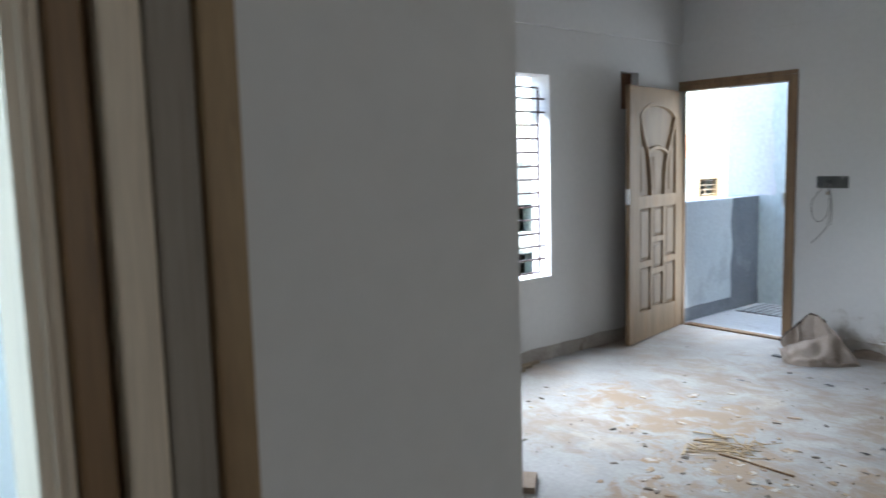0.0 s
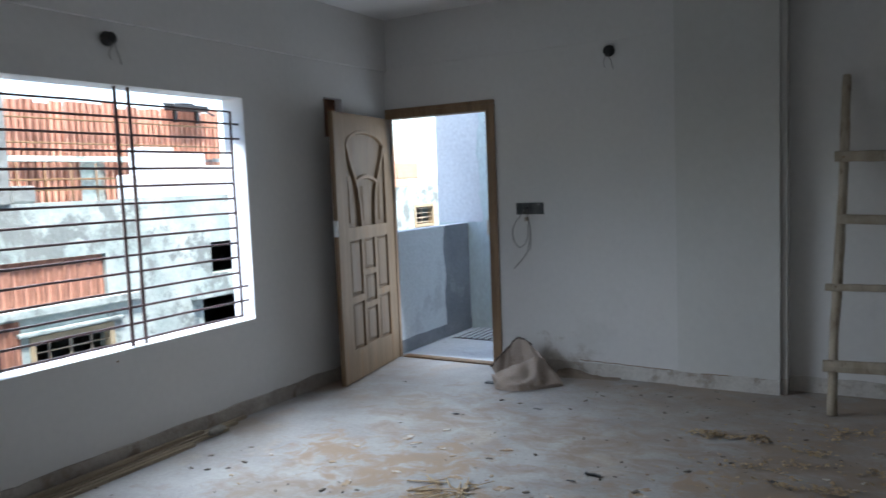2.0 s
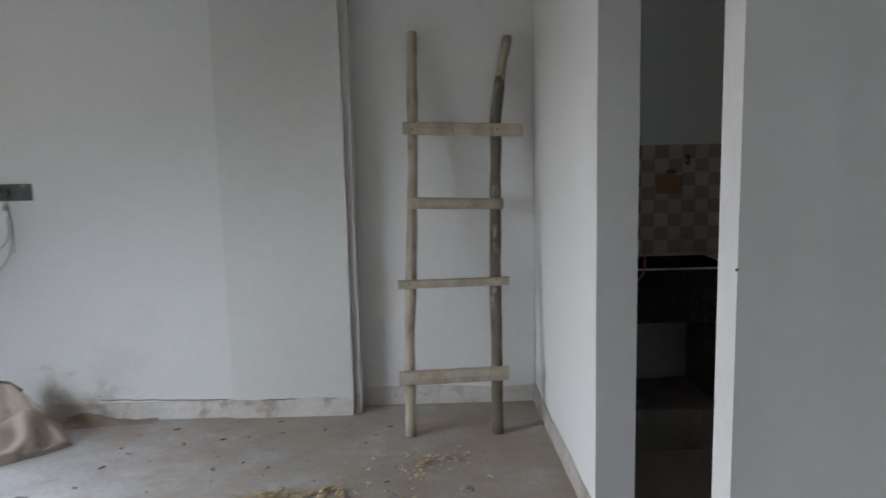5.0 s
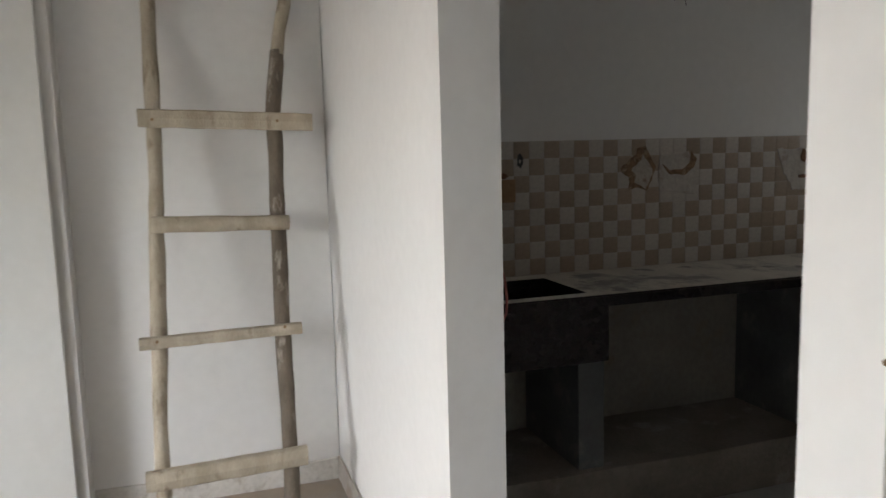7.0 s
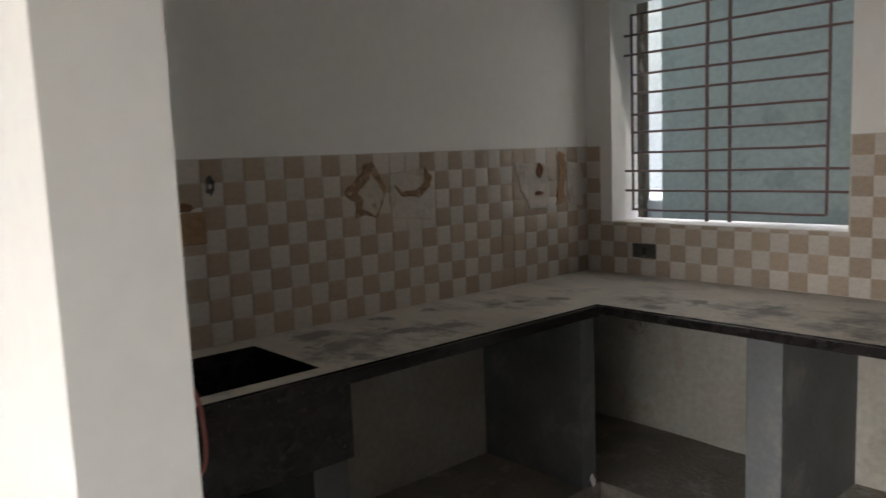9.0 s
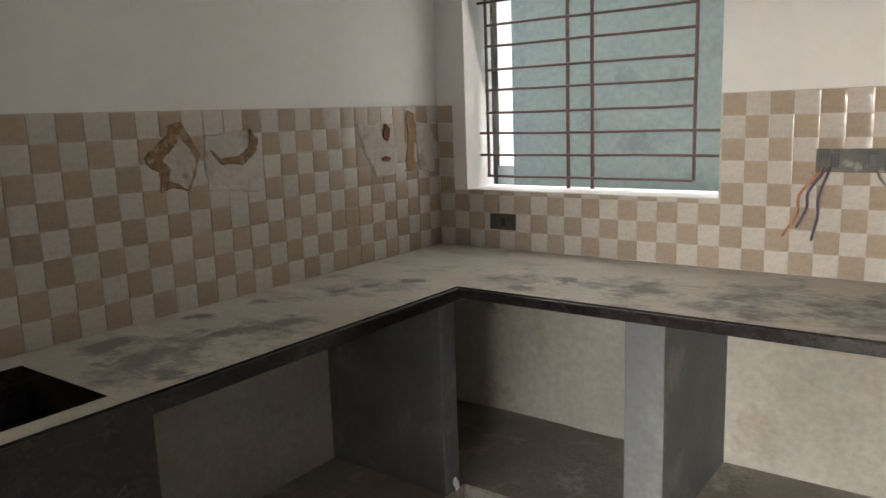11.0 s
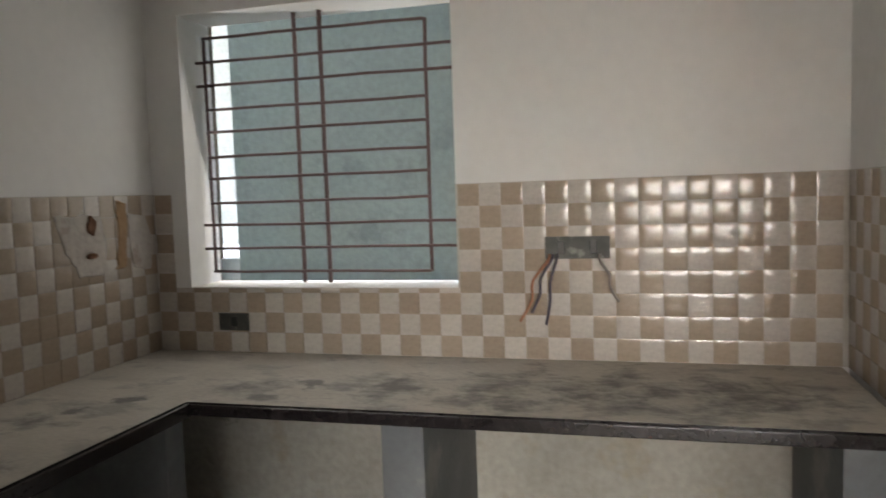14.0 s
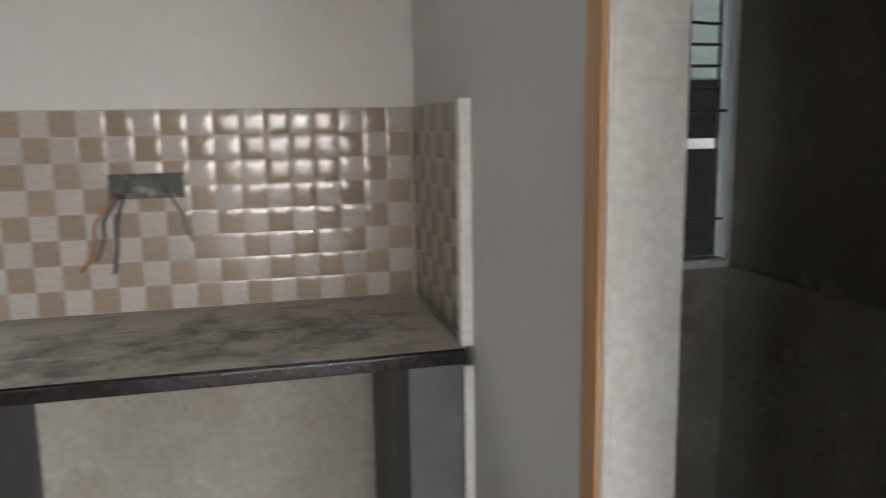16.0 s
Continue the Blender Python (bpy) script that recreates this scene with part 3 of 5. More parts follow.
def entrance_door():
    W, H = 1.0, 2.055
    d = empty("entrance_door", (0.052, -0.022, 0.012))
    d.rotation_euler = (0, 0, radians(-80.2))

    def put(ob):
        ob.parent = d
        return ob

    bm = bmesh.new()
    add_box(bm, (0, -0.04, 0), (W, -0.02, H), 0.002)
    put(mesh_object("slab", bm, [M_PANEL]))
    # stiles and rails with the panel openings between them
    cols = [(0.15, 0.345), (0.395, 0.58), (0.63, 0.825)]
    low = {0: [(0.235, 0.6), (0.655, 1.085)], 1: [(0.25, 0.53), (0.575, 0.795), (0.84, 1.085)], 2: [(0.235, 0.6), (0.655, 1.085)]}
    bm = bmesh.new()
    add_box(bm, (0, -0.02, 0), (0.15, 0, H), 0.0025)
    add_box(bm, (0.825, -0.02, 0), (W, 0, H), 0.0025)
    add_box(bm, (0.15, -0.02, 0), (0.825, -0.0004, 0.235), 0.0025)
    add_box(bm, (0.15, -0.02, 1.085), (0.825, -0.0004, 1.185), 0.0025)
    add_box(bm, (0.345, -0.02, 0.235), (0.395, -0.0006, 1.085), 0.0025)
    add_box(bm, (0.58, -0.02, 0.235), (0.63, -0.0006, 1.085), 0.0025)
    for c, (a, b) in enumerate(cols):
        zs = low[c]
        for (z0, z1), (z2, z3) in zip(zs, zs[1:]):
            add_box(bm, (a, -0.02, z1), (b, -0.0008, z2), 0.0025)
    add_box(bm, (0.395, -0.02, 0.235), (0.58, -0.0008, 0.25), 0.001)
    # arched head above the fan
    n = 20
    for k in range(n):
        u0, u1 = 0.15 + 0.675 * k / n, 0.15 + 0.675 * (k + 1) / n
        um = (u0 + u1) / 2
        z = 1.78 + 0.14 * math.sqrt(max(0.0, 1 - ((um - 0.4875) / 0.36) ** 2))
        add_box(bm, (u0, -0.02, z), (u1, -0.0005, H))
    put(mesh_object("stiles_and_rails", bm, M_DOOR))
    # raised panels
    for c, (a, b) in enumerate(cols):
        for z0, z1 in low[c]:
            bm = bmesh.new()
            vs = add_box(bm, (a + 0.012, -0.021, z0 + 0.012), (b - 0.012, -0.006, z1 - 0.012))
            front = [f for f in bm.faces if f.normal.y > 0.5 or all(v.co.y > -0.007 for v in f.verts)]
            bmesh.ops.inset_region(bm, faces=front, thickness=0.022, depth=0.0)
            for v in bm.verts:
                if v.co.y > -0.007 and (v.co.x < a + 0.02 or v.co.x > b - 0.02 or v.co.z < z0 + 0.02 or v.co.z > z1 - 0.02):
                    v.co.y = -0.018
            put(mesh_object("panel", bm, M_PANEL))
    # curved glazing-like bars of the upper part
    bm = bmesh.new()
    curve = [(0.155, 1.84), (0.19, 1.74), (0.24, 1.64), (0.295, 1.55), (0.335, 1.45), (0.355, 1.33), (0.365, 1.185)]
    for side in (1, -1):
        ribbon(bm, [(0.4875 + side * (x - 0.4875), z) for x, z in curve], 0.034, -0.02, 0.004)
    ribbon(bm, [(0.4875 + 0.19 * math.cos(math.pi * k / 10), 1.5 + 0.075 * math.sin(math.pi * k / 10)) for k in range(11)], 0.03, -0.02, 0.003)
    ribbon(bm, [(0.4875 + 0.335 * math.cos(math.pi * k / 14), 1.8 + 0.125 * math.sin(math.pi * k / 14)) for k in range(15)], 0.03, -0.02, 0.004)
    put(mesh_object("curved_moulding", bm, M_DOOR))
    bm = bmesh.new()
    ribbon(bm, [(0.4875, 1.225), (0.4875, 1.5)], 0.15, -0.02, -0.009)
    put(mesh_object("panel", bm, M_PANEL))
    for side in (1, -1):
        bm = bmesh.new()
        x = 0.4875 - side * 0.265
        ribbon(bm, [(x, 1.22), (x, 1.4), (x - side * 0.015, 1.58)], 0.075, -0.02, -0.009)
        put(mesh_object("panel", bm, M_PANEL))
    bm = bmesh.new()
    add_box(bm, (W - 0.002, -0.036, 1.13), (W + 0.01, -0.002, 1.25), 0.003)
    for z in (1.155, 1.225):
        add_box(bm, (W + 0.008, -0.024, z - 0.008), (W + 0.016, -0.012, z + 0.008), 0.002)
    tagged(put(mesh_object("mortise_lock", bm, M_LOCK)), "white metal lock plate")
    return tagged(d, "carved brown teak entrance door standing open into the room", "door")


entrance_door()


def wire(bm, start, steps, r=0.003):
    p = [Vector(start)]
    for s in steps:
        p.append(p[-1] + Vector(s))
    fine = []
    for i in range(len(p) - 1):
        a, b = p[max(i - 1, 0)], p[i]
        c, e = p[i + 1], p[min(i + 2, len(p) - 1)]
        for k in range(5):
            t = k / 5
            fine.append(0.5 * ((2 * b) + (c - a) * t + (2 * a - 5 * b + 4 * c - e) * t * t + (3 * b - a - 3 * c + e) * t ** 3))
    fine.append(p[-1])
    tube(bm, fine, r, 5)


def switch_box():
    s = empty("switch_box", (1.345, 0, 1.285))
    bm = bmesh.new()
    x0, x1, z0, z1 = 1.23, 1.46, 1.24, 1.33
    add_box(bm, (x0, -0.006, z0), (x1, -0.0005, z0 + 0.006))
    add_box(bm, (x0, -0.006, z1 - 0.006), (x1, -0.0005, z1))
    add_box(bm, (x0, -0.006, z0), (x0 + 0.006, -0.0005, z1))
    add_box(bm, (x1 - 0.006, -0.006, z0), (x1, -0.0005, z1))
    add_box(bm, (x0 + 0.005, -0.003, z0 + 0.005), (x1 - 0.005, -0.0008, z1 - 0.005))
    local(mesh_object("case", bm, M_METALBOX), s)
    bm = bmesh.new()
    tube(bm, [(1.325, -0.004, 1.288), (1.325, -0.018, 1.286)], 0.016, 10)
    add_box(bm, (x0 + 0.006, -0.0045, z0 + 0.008), (x0 + 0.05, -0.002, z1 - 0.008))
    local(mesh_object("knockout", bm, M_BLACK), s)
    bm = bmesh.new()
    wire(bm, (1.31, -0.01, 1.285), [(-0.03, -0.03, -0.05), (-0.06, -0.01, -0.09), (0.0, 0.0, -0.1), (0.05, 0.0, -0.06), (0.06, 0.01, 0.06), (0.01, 0.0, 0.12)])
    wire(bm, (1.33, -0.01, 1.285), [(0.0, -0.03, -0.05), (0.03, -0.01, -0.1), (-0.01, 0.0, -0.12), (-0.03, 0.01, -0.08), (-0.06, 0.0, -0.07), (-0.05, 0.0, -0.05)])
    wire(bm, (1.335, -0.01, 1.285), [(0.01, -0.03, -0.06), (0.02, -0.01, -0.1), (0.0, 0.0, -0.11), (-0.01, 0.01, -0.05)], 0.0025)
    local(mesh_object("loose_wire", bm, M_CABLE), s)
    bm = bmesh.new()
    tube(bm, [(1.322, -0.02, 1.215), (1.326, -0.022, 1.19)], 0.017, 10)
    local(mesh_object("insulation_tape", bm, M_POLE), s)
    s.location.x -= 0.025
    return tagged(s, "grey metal switch box with loose hanging wires on the wall", "switch box")


switch_box()


def lamp_point(place, out, side, label):
    """A black lamp holder at a ceiling-high wall point, with two loose wires."""
    e = empty("lamp_holder", place)
    p, o, s = Vector(place), Vector(out), Vector(side)
    bm = bmesh.new()
    tube(bm, [p + o * 0.001, p + o * 0.012, p + o * 0.02, p + o * 0.05, p + o * 0.055], [0.04, 0.042, 0.03, 0.034, 0.02], 14)
    local(mesh_object("holder", bm, M_BLACK), e)
    bm = bmesh.new()
    for k in (-1, 1):
        wire(bm, p + o * 0.04, [o * 0.02 + s * 0.01 * k + Vector((0, 0, -0.04)), s * 0.02 * k + Vector((0, 0, -0.05)), s * 0.012 + Vector((0, 0, -0.04 - 0.01 * k))], 0.0022)
    local(mesh_object("loose_wire", bm, M_CABLE), e)
    return tagged(e, label, "lamp holder", "bare lamp points on the walls")


lamp_point((0.0, -2.68, 2.372), (1, 0, 0), (0, 1, 0), "black round lamp holder with short wires above the window")
lamp_point((1.98, 0.0, 2.41), (0, -1, 0), (1, 0, 0), "black round lamp holder with short wires on the entrance wall")
lamp_point((5.66, -0.115, 2.17), (0, -1, 0), (1, 0, 0), "black round lamp holder with a dangling wire on the kitchen wall")


# ---- bands of rough plaster at the foot of the walls ----
def band(name, path, height, thick, label, mat=None, normal=(0, -1)):
    """A ragged band along a wall from path[0] to path[1]: its top edge wavers."""
    bm = bmesh.new()
    (x0, y0), (x1, y1) = path
    n = max(6, int(math.hypot(x1 - x0, y1 - y0) / 0.06))
    lo_b, hi_b, lo_f, hi_f = [], [], [], []
    for i in range(n + 1):
        t = i / n
        x, y = x0 + (x1 - x0) * t, y0 + (y1 - y0) * t
        h = height + 0.014 * noise.noise(Vector((x * 4, y * 4, height))) + 0.006 * noise.noise(Vector((x * 17, y * 17, 3)))
        th = thick + 0.003 * noise.noise(Vector((x * 9, y * 9, 7)))
        lo_b.append(bm.verts.new((x, y, 0)))
        hi_b.append(bm.verts.new((x, y, h)))
        lo_f.append(bm.verts.new((x + normal[0] * (th + 0.004), y + normal[1] * (th + 0.004), 0)))
        hi_f.append(bm.verts.new((x + normal[0] * th, y + normal[1] * th, h - 0.004)))
    for i in range(n):
        bm.faces.new((lo_f[i], lo_f[i + 1], hi_f[i + 1], hi_f[i]))
        bm.faces.new((hi_f[i], hi_f[i + 1], hi_b[i + 1], hi_b[i]))
    bm.faces.new((lo_b[0], lo_f[0], hi_f[0], hi_b[0]))
    bm.faces.new((lo_b[n], lo_f[n], hi_f[n], hi_b[n]))
    return tagged(mesh_object(name, bm, mat or M_SKIRT), label, "skirting", kind="structure")


SK = "rough brown unplastered band at the foot of the wall"
band("baseboard_window", ((0.0, -5.3), (0.0, -0.02)), 0.1, 0.006, SK, normal=(1, 0))
band("baseboard_entrance", ((1.043, 0.0), (2.44, 0.0)), 0.1, 0.006, SK, M_SKIRT_PALE)
band("baseboard_column", ((2.44, -0.02), (3.11, -0.02)), 0.1, 0.006, SK, M_SKIRT_PALE)
band("baseboard_column_edge", ((3.111, 0.004), (3.152, 0.004)), 0.11, 0.004, SK, M_SKIRT)
band("baseboard_niche", ((3.153, 0.135), (4.148, 0.135)), 0.1, 0.006, SK, M_SKIRT_PALE)
band("baseboard_partition", ((4.148, 0.135), (4.17, -1.36)), 0.1, 0.006, SK, normal=(-1, 0))
band("baseboard_partition_end", ((4.165, -1.36), (4.35, -1.36)), 0.1, 0.006, SK)
band("baseboard_pier", ((4.195, -2.56), (4.56, -2.56)), 0.1, 0.006, SK)


def shadow_line(pts, y, label):
    bm = bmesh.new()
    path = []
    for i in range(len(pts) - 1):
        for k in range(8):
            t = k / 8
            path.append((pts[i][0] + (pts[i + 1][0] - pts[i][0]) * t, y, pts[i][1] + (pts[i + 1][1] - pts[i][1]) * t + random.uniform(-0.003, 0.003)))
    tube(bm, path, 0.0035, 4)
    return tagged(mesh_object("plaster_lip_shadow", bm, M_BROWN), label, "plaster edge")


# Thin dark tubes stand for the shadow along the plaster's lower edge.
shadow_line([(1.7, 0.118), (2.1, 0.108), (2.44, 0.1)], -0.001, "dark line drawn as the shadow where the wall plaster ends")
shadow_line([(2.6, 0.1), (2.8, 0.102), (3.05, 0.096)], -0.021, "dark line drawn as the shadow where the column plaster ends")


# ---- ladder in the niche ----
def ladder():
    l = empty("ladder", (3.66, -0.36, 0))

    def at(x, z, off=0.0):
        return Vector((x, -0.36 + 0.222 * z + off, z))

    def pole(pts, rad, mat, cut=None):
        bm = bmesh.new()
        fine, rr = [], []
        for i in range(len(pts) - 1):
            for k in range(5):
                t = k / 5
                x = pts[i][0] + (pts[i + 1][0] - pts[i][0]) * t
                z = pts[i][1] + (pts[i + 1][1] - pts[i][1]) * t
                w = 0.005 * noise.noise(Vector((x * 3, z * 6, 1.7)))
                fine.append(at(x + w, z, w))
                rr.append(rad * (1 + 0.18 * noise.noise(Vector((z * 7, x, 4.2)))))
        fine.append(at(*pts[-1]))
        rr.append(rad * 0.85)
        tube(bm, fine, rr, 9)
        return local(mesh_object("rail", bm, mat), l)

    pole([(3.438, 0.0), (3.44, 0.4), (3.452, 0.8), (3.474, 1.25), (3.482, 1.65), (3.49, 2.09)], 0.029, M_POLE)
    tagged(pole([(3.885, 0.0), (3.893, 0.4), (3.9, 0.8), (3.915, 1.25), (3.926, 1.6), (3.955, 1.84)], 0.03, M_DARKPOLE), "dark brown barked rail")
    pole([(3.953, 1.82), (3.972, 1.92), (4.005, 2.06)], 0.027, M_POLE)

    def rung(x0, z0, x1, z1, high, thick, round_=False):
        bm = bmesh.new()
        a, b = at(x0, z0, -0.045), at(x1, z1, -0.045)
        if round_:
            n = 8
            tube(bm, [a.lerp(b, k / n) + Vector((0, 0, 0.006 * noise.noise(Vector((k, z0 * 5, 0))))) for k in range(n + 1)],
                 [high / 2 * (1 + 0.12 * noise.noise(Vector((k * 1.7, z0 * 3, 2)))) for k in range(n + 1)], 9)
        else:
            n = 10
            rows = []
            for k in range(n + 1):
                p = a.lerp(b, k / n)
                h = high / 2 * (1 + 0.1 * noise.noise(Vector((k * 0.9, z0 * 3, 5))))
                rows.append([bm.verts.new(p + Vector((0, dy, dz))) for dy, dz in ((-thick / 2, -h * 0.85), (-thick * 0.65, 0), (-thick / 2, h * 0.85), (-thick * 0.3, h), (thick / 2, h), (thick / 2, -h), (-thick * 0.3, -h))])
            for p, q in zip(rows, rows[1:]):
                for k in range(7):
                    bm.faces.new((p[k], p[(k + 1) % 7], q[(k + 1) % 7], q[k]))
            bm.faces.new(rows[0])
            bm.faces.new(rows[-1])
        local(mesh_object("rung", bm, M_POLE), l)

    rung(3.43, 1.577, 4.066, 1.553, 0.068, 0.03)
    rung(3.455, 1.188, 3.948, 1.172, 0.06, 0.05, True)
    rung(3.39, 0.772, 3.965, 0.777, 0.042, 0.03)
    rung(3.385, 0.30, 3.95, 0.315, 0.07, 0.035)
    for x, z in ((3.48, 1.57), (3.93, 1.56), (3.47, 1.188), (3.915, 1.174), (3.45, 0.78), (3.9, 0.79), (3.44, 0.305), (3.893, 0.312)):
        p = at(x, z, -0.066)
        bm = bmesh.new()
        tube(bm, [p + Vector((0, 0.03, 0)), p], 0.006, 6)
        local(mesh_object("nail_head", bm, M_BROWN), l)
    return tagged(l, "rough wooden pole ladder with nailed rungs leaning in the niche", "ladder")


ladder()


# ---- sack by the door ----
def smooth_row(pts, n):
    """A smooth line through pts, n steps between each pair."""
    out = []
    for i in range(len(pts) - 1):
        a, b = pts[max(i - 1, 0)], pts[i]
        c, e = pts[i + 1], pts[min(i + 2, len(pts) - 1)]
        for k in range(n):
            t = k / n
            out.append(0.5 * ((2 * b) + (c - a) * t + (2 * a - 5 * b + 4 * c - e) * t * t + (3 * b - a - 3 * c + e) * t ** 3))
    return out + [pts[-1]]


def sack():
    """A half-empty sack: a slumped belly, a lip across it, and the open mouth standing up behind."""
    s = empty("cement_sack", (1.4, -0.35, 0))
    rows = (
        ((-0.2, -0.12, 0.0), (-0.12, -0.25, 0.0), (0.03, -0.26, 0.0), (0.18, -0.14, 0.0), (0.29, 0.0, 0.0)),
        ((-0.22, -0.11, 0.035), (-0.13, -0.25, 0.06), (0.03, -0.235, 0.085), (0.18, -0.12, 0.06), (0.295, 0.0, 0.012)),
        ((-0.245, -0.09, 0.06), (-0.17, -0.15, 0.085), (-0.03, -0.1, 0.155), (0.12, 0.0, 0.19), (0.28, 0.02, 0.03)),
        ((-0.225, -0.02, 0.02), (-0.14, 0.03, 0.02), (-0.03, 0.07, 0.06), (0.1, 0.07, 0.15), (0.26, 0.04, 0.03)),
        ((-0.28, -0.02, 0.1), (-0.205, 0.06, 0.2), (-0.125, 0.15, 0.295), (0.02, 0.12, 0.24), (0.24, 0.07, 0.04)),
        ((-0.26, 0.03, 0.02), (-0.18, 0.14, 0.05), (-0.08, 0.22, 0.06), (0.06, 0.2, 0.05), (0.22, 0.1, 0.0)))
    lines = [smooth_row([Vector(p) for p in row], 9) for row in rows]
    across = [smooth_row([line[k] for line in lines], 8) for k in range(len(lines[0]))]
    bm = bmesh.new()
    grid = []
    for i, line in enumerate(across):
        col = []
        for j, p in enumerate(line):
            u, w = i / (len(across) - 1), j / (len(line) - 1)
            crease = 0.5 - abs(noise.noise(Vector((u * 7.5 - w * 4.2, w * 4.5 + u * 3, 2.3))))
            d = 0.075 * (crease - 0.33) + 0.008 * noise.noise(Vector((u * 16, w * 14, 1)))
            q = p + Vector((0.1, -0.7, 0.7)) * d * min(1.0, p.z / 0.05)
            col.append(bm.verts.new((1.4 + q.x, -0.35 + q.y, max(q.z, 0.002))))
        grid.append(col)
    for a, b in zip(grid, grid[1:]):
        for j in range(len(a) - 1):
            bm.faces.new((a[j], b[j], b[j + 1], a[j + 1]))
    rim = [c[4 * 8].co.copy() for c in grid]
    local(mesh_object("bag", bm, M_SACK, smooth=True), s)
    bm = bmesh.new()
    tube(bm, rim[:27], [0.008 + 0.004 * noise.noise(Vector((k * 0.7, 1, 1))) for k in range(27)], 6)
    tagged(local(mesh_object("hem", bm, M_HEM, smooth=True), s), "dark frayed hem of the sack")
    return tagged(s, "slumped dusty brown woven sack lying by the door frame", "sack")


sack()
tagged(box("slate_chip", (1.13, -0.5, 0.0), (1.21, -0.455, 0.014), M_SLATE, 0.003), "small grey stone chip lying beside the sack", "stone chip")


# ---- things on the floor ----
def patch_mesh(bm, cx, cy, r, z, seed, squash=0.6):
    """A thin ragged cake of dried mud."""
    n = 28
    ring = []
    turn = seed * 1.7
    for k in range(n):
        a = 2 * math.pi * k / n
        rr = r * (1 + 0.55 * noise.noise(Vector((math.cos(a) * 1.8 + seed, math.sin(a) * 1.8, seed * 0.3))) + 0.25 * noise.noise(Vector((math.cos(a) * 5, math.sin(a) * 5 + seed, 9))))
        x, y = rr * math.cos(a), rr * math.sin(a) * squash
        ring.append((cx + x * math.cos(turn) - y * math.sin(turn), cy + x * math.sin(turn) + y * math.cos(turn)))
    top = [bm.verts.new((x + (cx - x) * 0.06, y + (cy - y) * 0.06, z)) for x, y in ring]
    low = [bm.verts.new((x, y, 0.0002)) for x, y in ring]
    for k in range(n):
        bm.faces.new((low[k], low[(k + 1) % n], top[(k + 1) % n], top[k]))
    bm.faces.new(top)


rng = random.Random(5)
M_MUD = material("dried_mud", (0.3, 0.2, 0.125), (0.4, 0.3, 0.2), 9.0, 0.95, 0.5, 60, (0.53, 0.5, 0.46), 0.6, 14)
bm = bmesh.new()
k = 0
for cx, cy, spread, count, size in ((1.95, -2.6, 0.22, 14, 0.05), (1.95, -3.15, 0.16, 10, 0.045), (1.25, -2.35, 0.35, 12, 0.03), (1.6, -2.1, 0.3, 10, 0.03),
                                    (2.6, -2.6, 0.5, 14, 0.025), (3.1, -2.1, 0.5, 14, 0.03), (2.9, -3.2, 0.5, 8, 0.03), (3.4, -1.3, 0.5, 8, 0.03)):
    for i in range(count):
        k += 1
        patch_mesh(bm, rng.gauss(cx, spread), rng.gauss(cy, spread * 0.8), size * rng.uniform(0.35, 1.15), 0.0012 + 0.00006 * k % 0.004, k * 0.61, rng.uniform(0.35, 0.75))
tagged(mesh_object("dried_mud", bm, M_MUD), "thin ragged patches of dried brown mud on the screed", "dirt", kind="stuff")

bm = bmesh.new()
for i in range(430):
    cx, cy, sp = rng.choice(((2.3, -1.6, 0.9), (2.6, -2.4, 0.8), (1.5, -2.6, 0.8), (3.2, -1.6, 0.6), (2.6, -0.4, 0.4), (1.1, -3.2, 0.6)))
    x, y = rng.gauss(cx, sp), rng.gauss(cy, sp * 0.6)
    if not (0.15 < x < 4.0 and -5.2 < y < -0.1):
        continue
    s = rng.choice((0.004, 0.005, 0.006, 0.008, 0.01, 0.018)) * rng.uniform(0.7, 1.3)
    r = bmesh.ops.create_cube(bm, size=1.0)
    turn = Matrix.Rotation(rng.uniform(0, 3.1), 4, "Z") @ Matrix.Rotation(rng.uniform(-0.3, 0.3), 4, "X")
    for v in r["verts"]:
        v.co = Vector((x, y, s * 0.16)) + turn @ Vector((v.co.x * s * rng.uniform(1.2, 2.0), v.co.y * s * rng.uniform(0.5, 1.0), v.co.z * s * 0.3))
tagged(mesh_object("floor_debris", bm, material("debris", (0.1, 0.085, 0.075), (0.27, 0.23, 0.19), 3.0, 0.9, 0.2, 30)), "scattered dark chips and crumbs on the floor", "debris", kind="stuff")


def curl(bm, place, size, turn, tilt):
    """One shaving: a ribbon rolled into a loose spiral."""
    n = 9
    m = Matrix.Translation(place) @ Matrix.Rotation(turn, 4, "Z") @ Matrix.Rotation(tilt, 4, "X")
    rows = []
    for i in range(n):
        a = 2.9 * i / (n - 1)
        r = size * (0.4 + 0.22 * a)
        rows.append([bm.verts.new(m @ Vector((r * math.cos(a), s * size * (0.3 + 0.06 * i), r * math.sin(a) * 0.45))) for s in (-1, 1)])
    for a, b in zip(rows, rows[1:]):
        bm.faces.new((a[0], a[1], b[1], b[0]))


bm = bmesh.new()
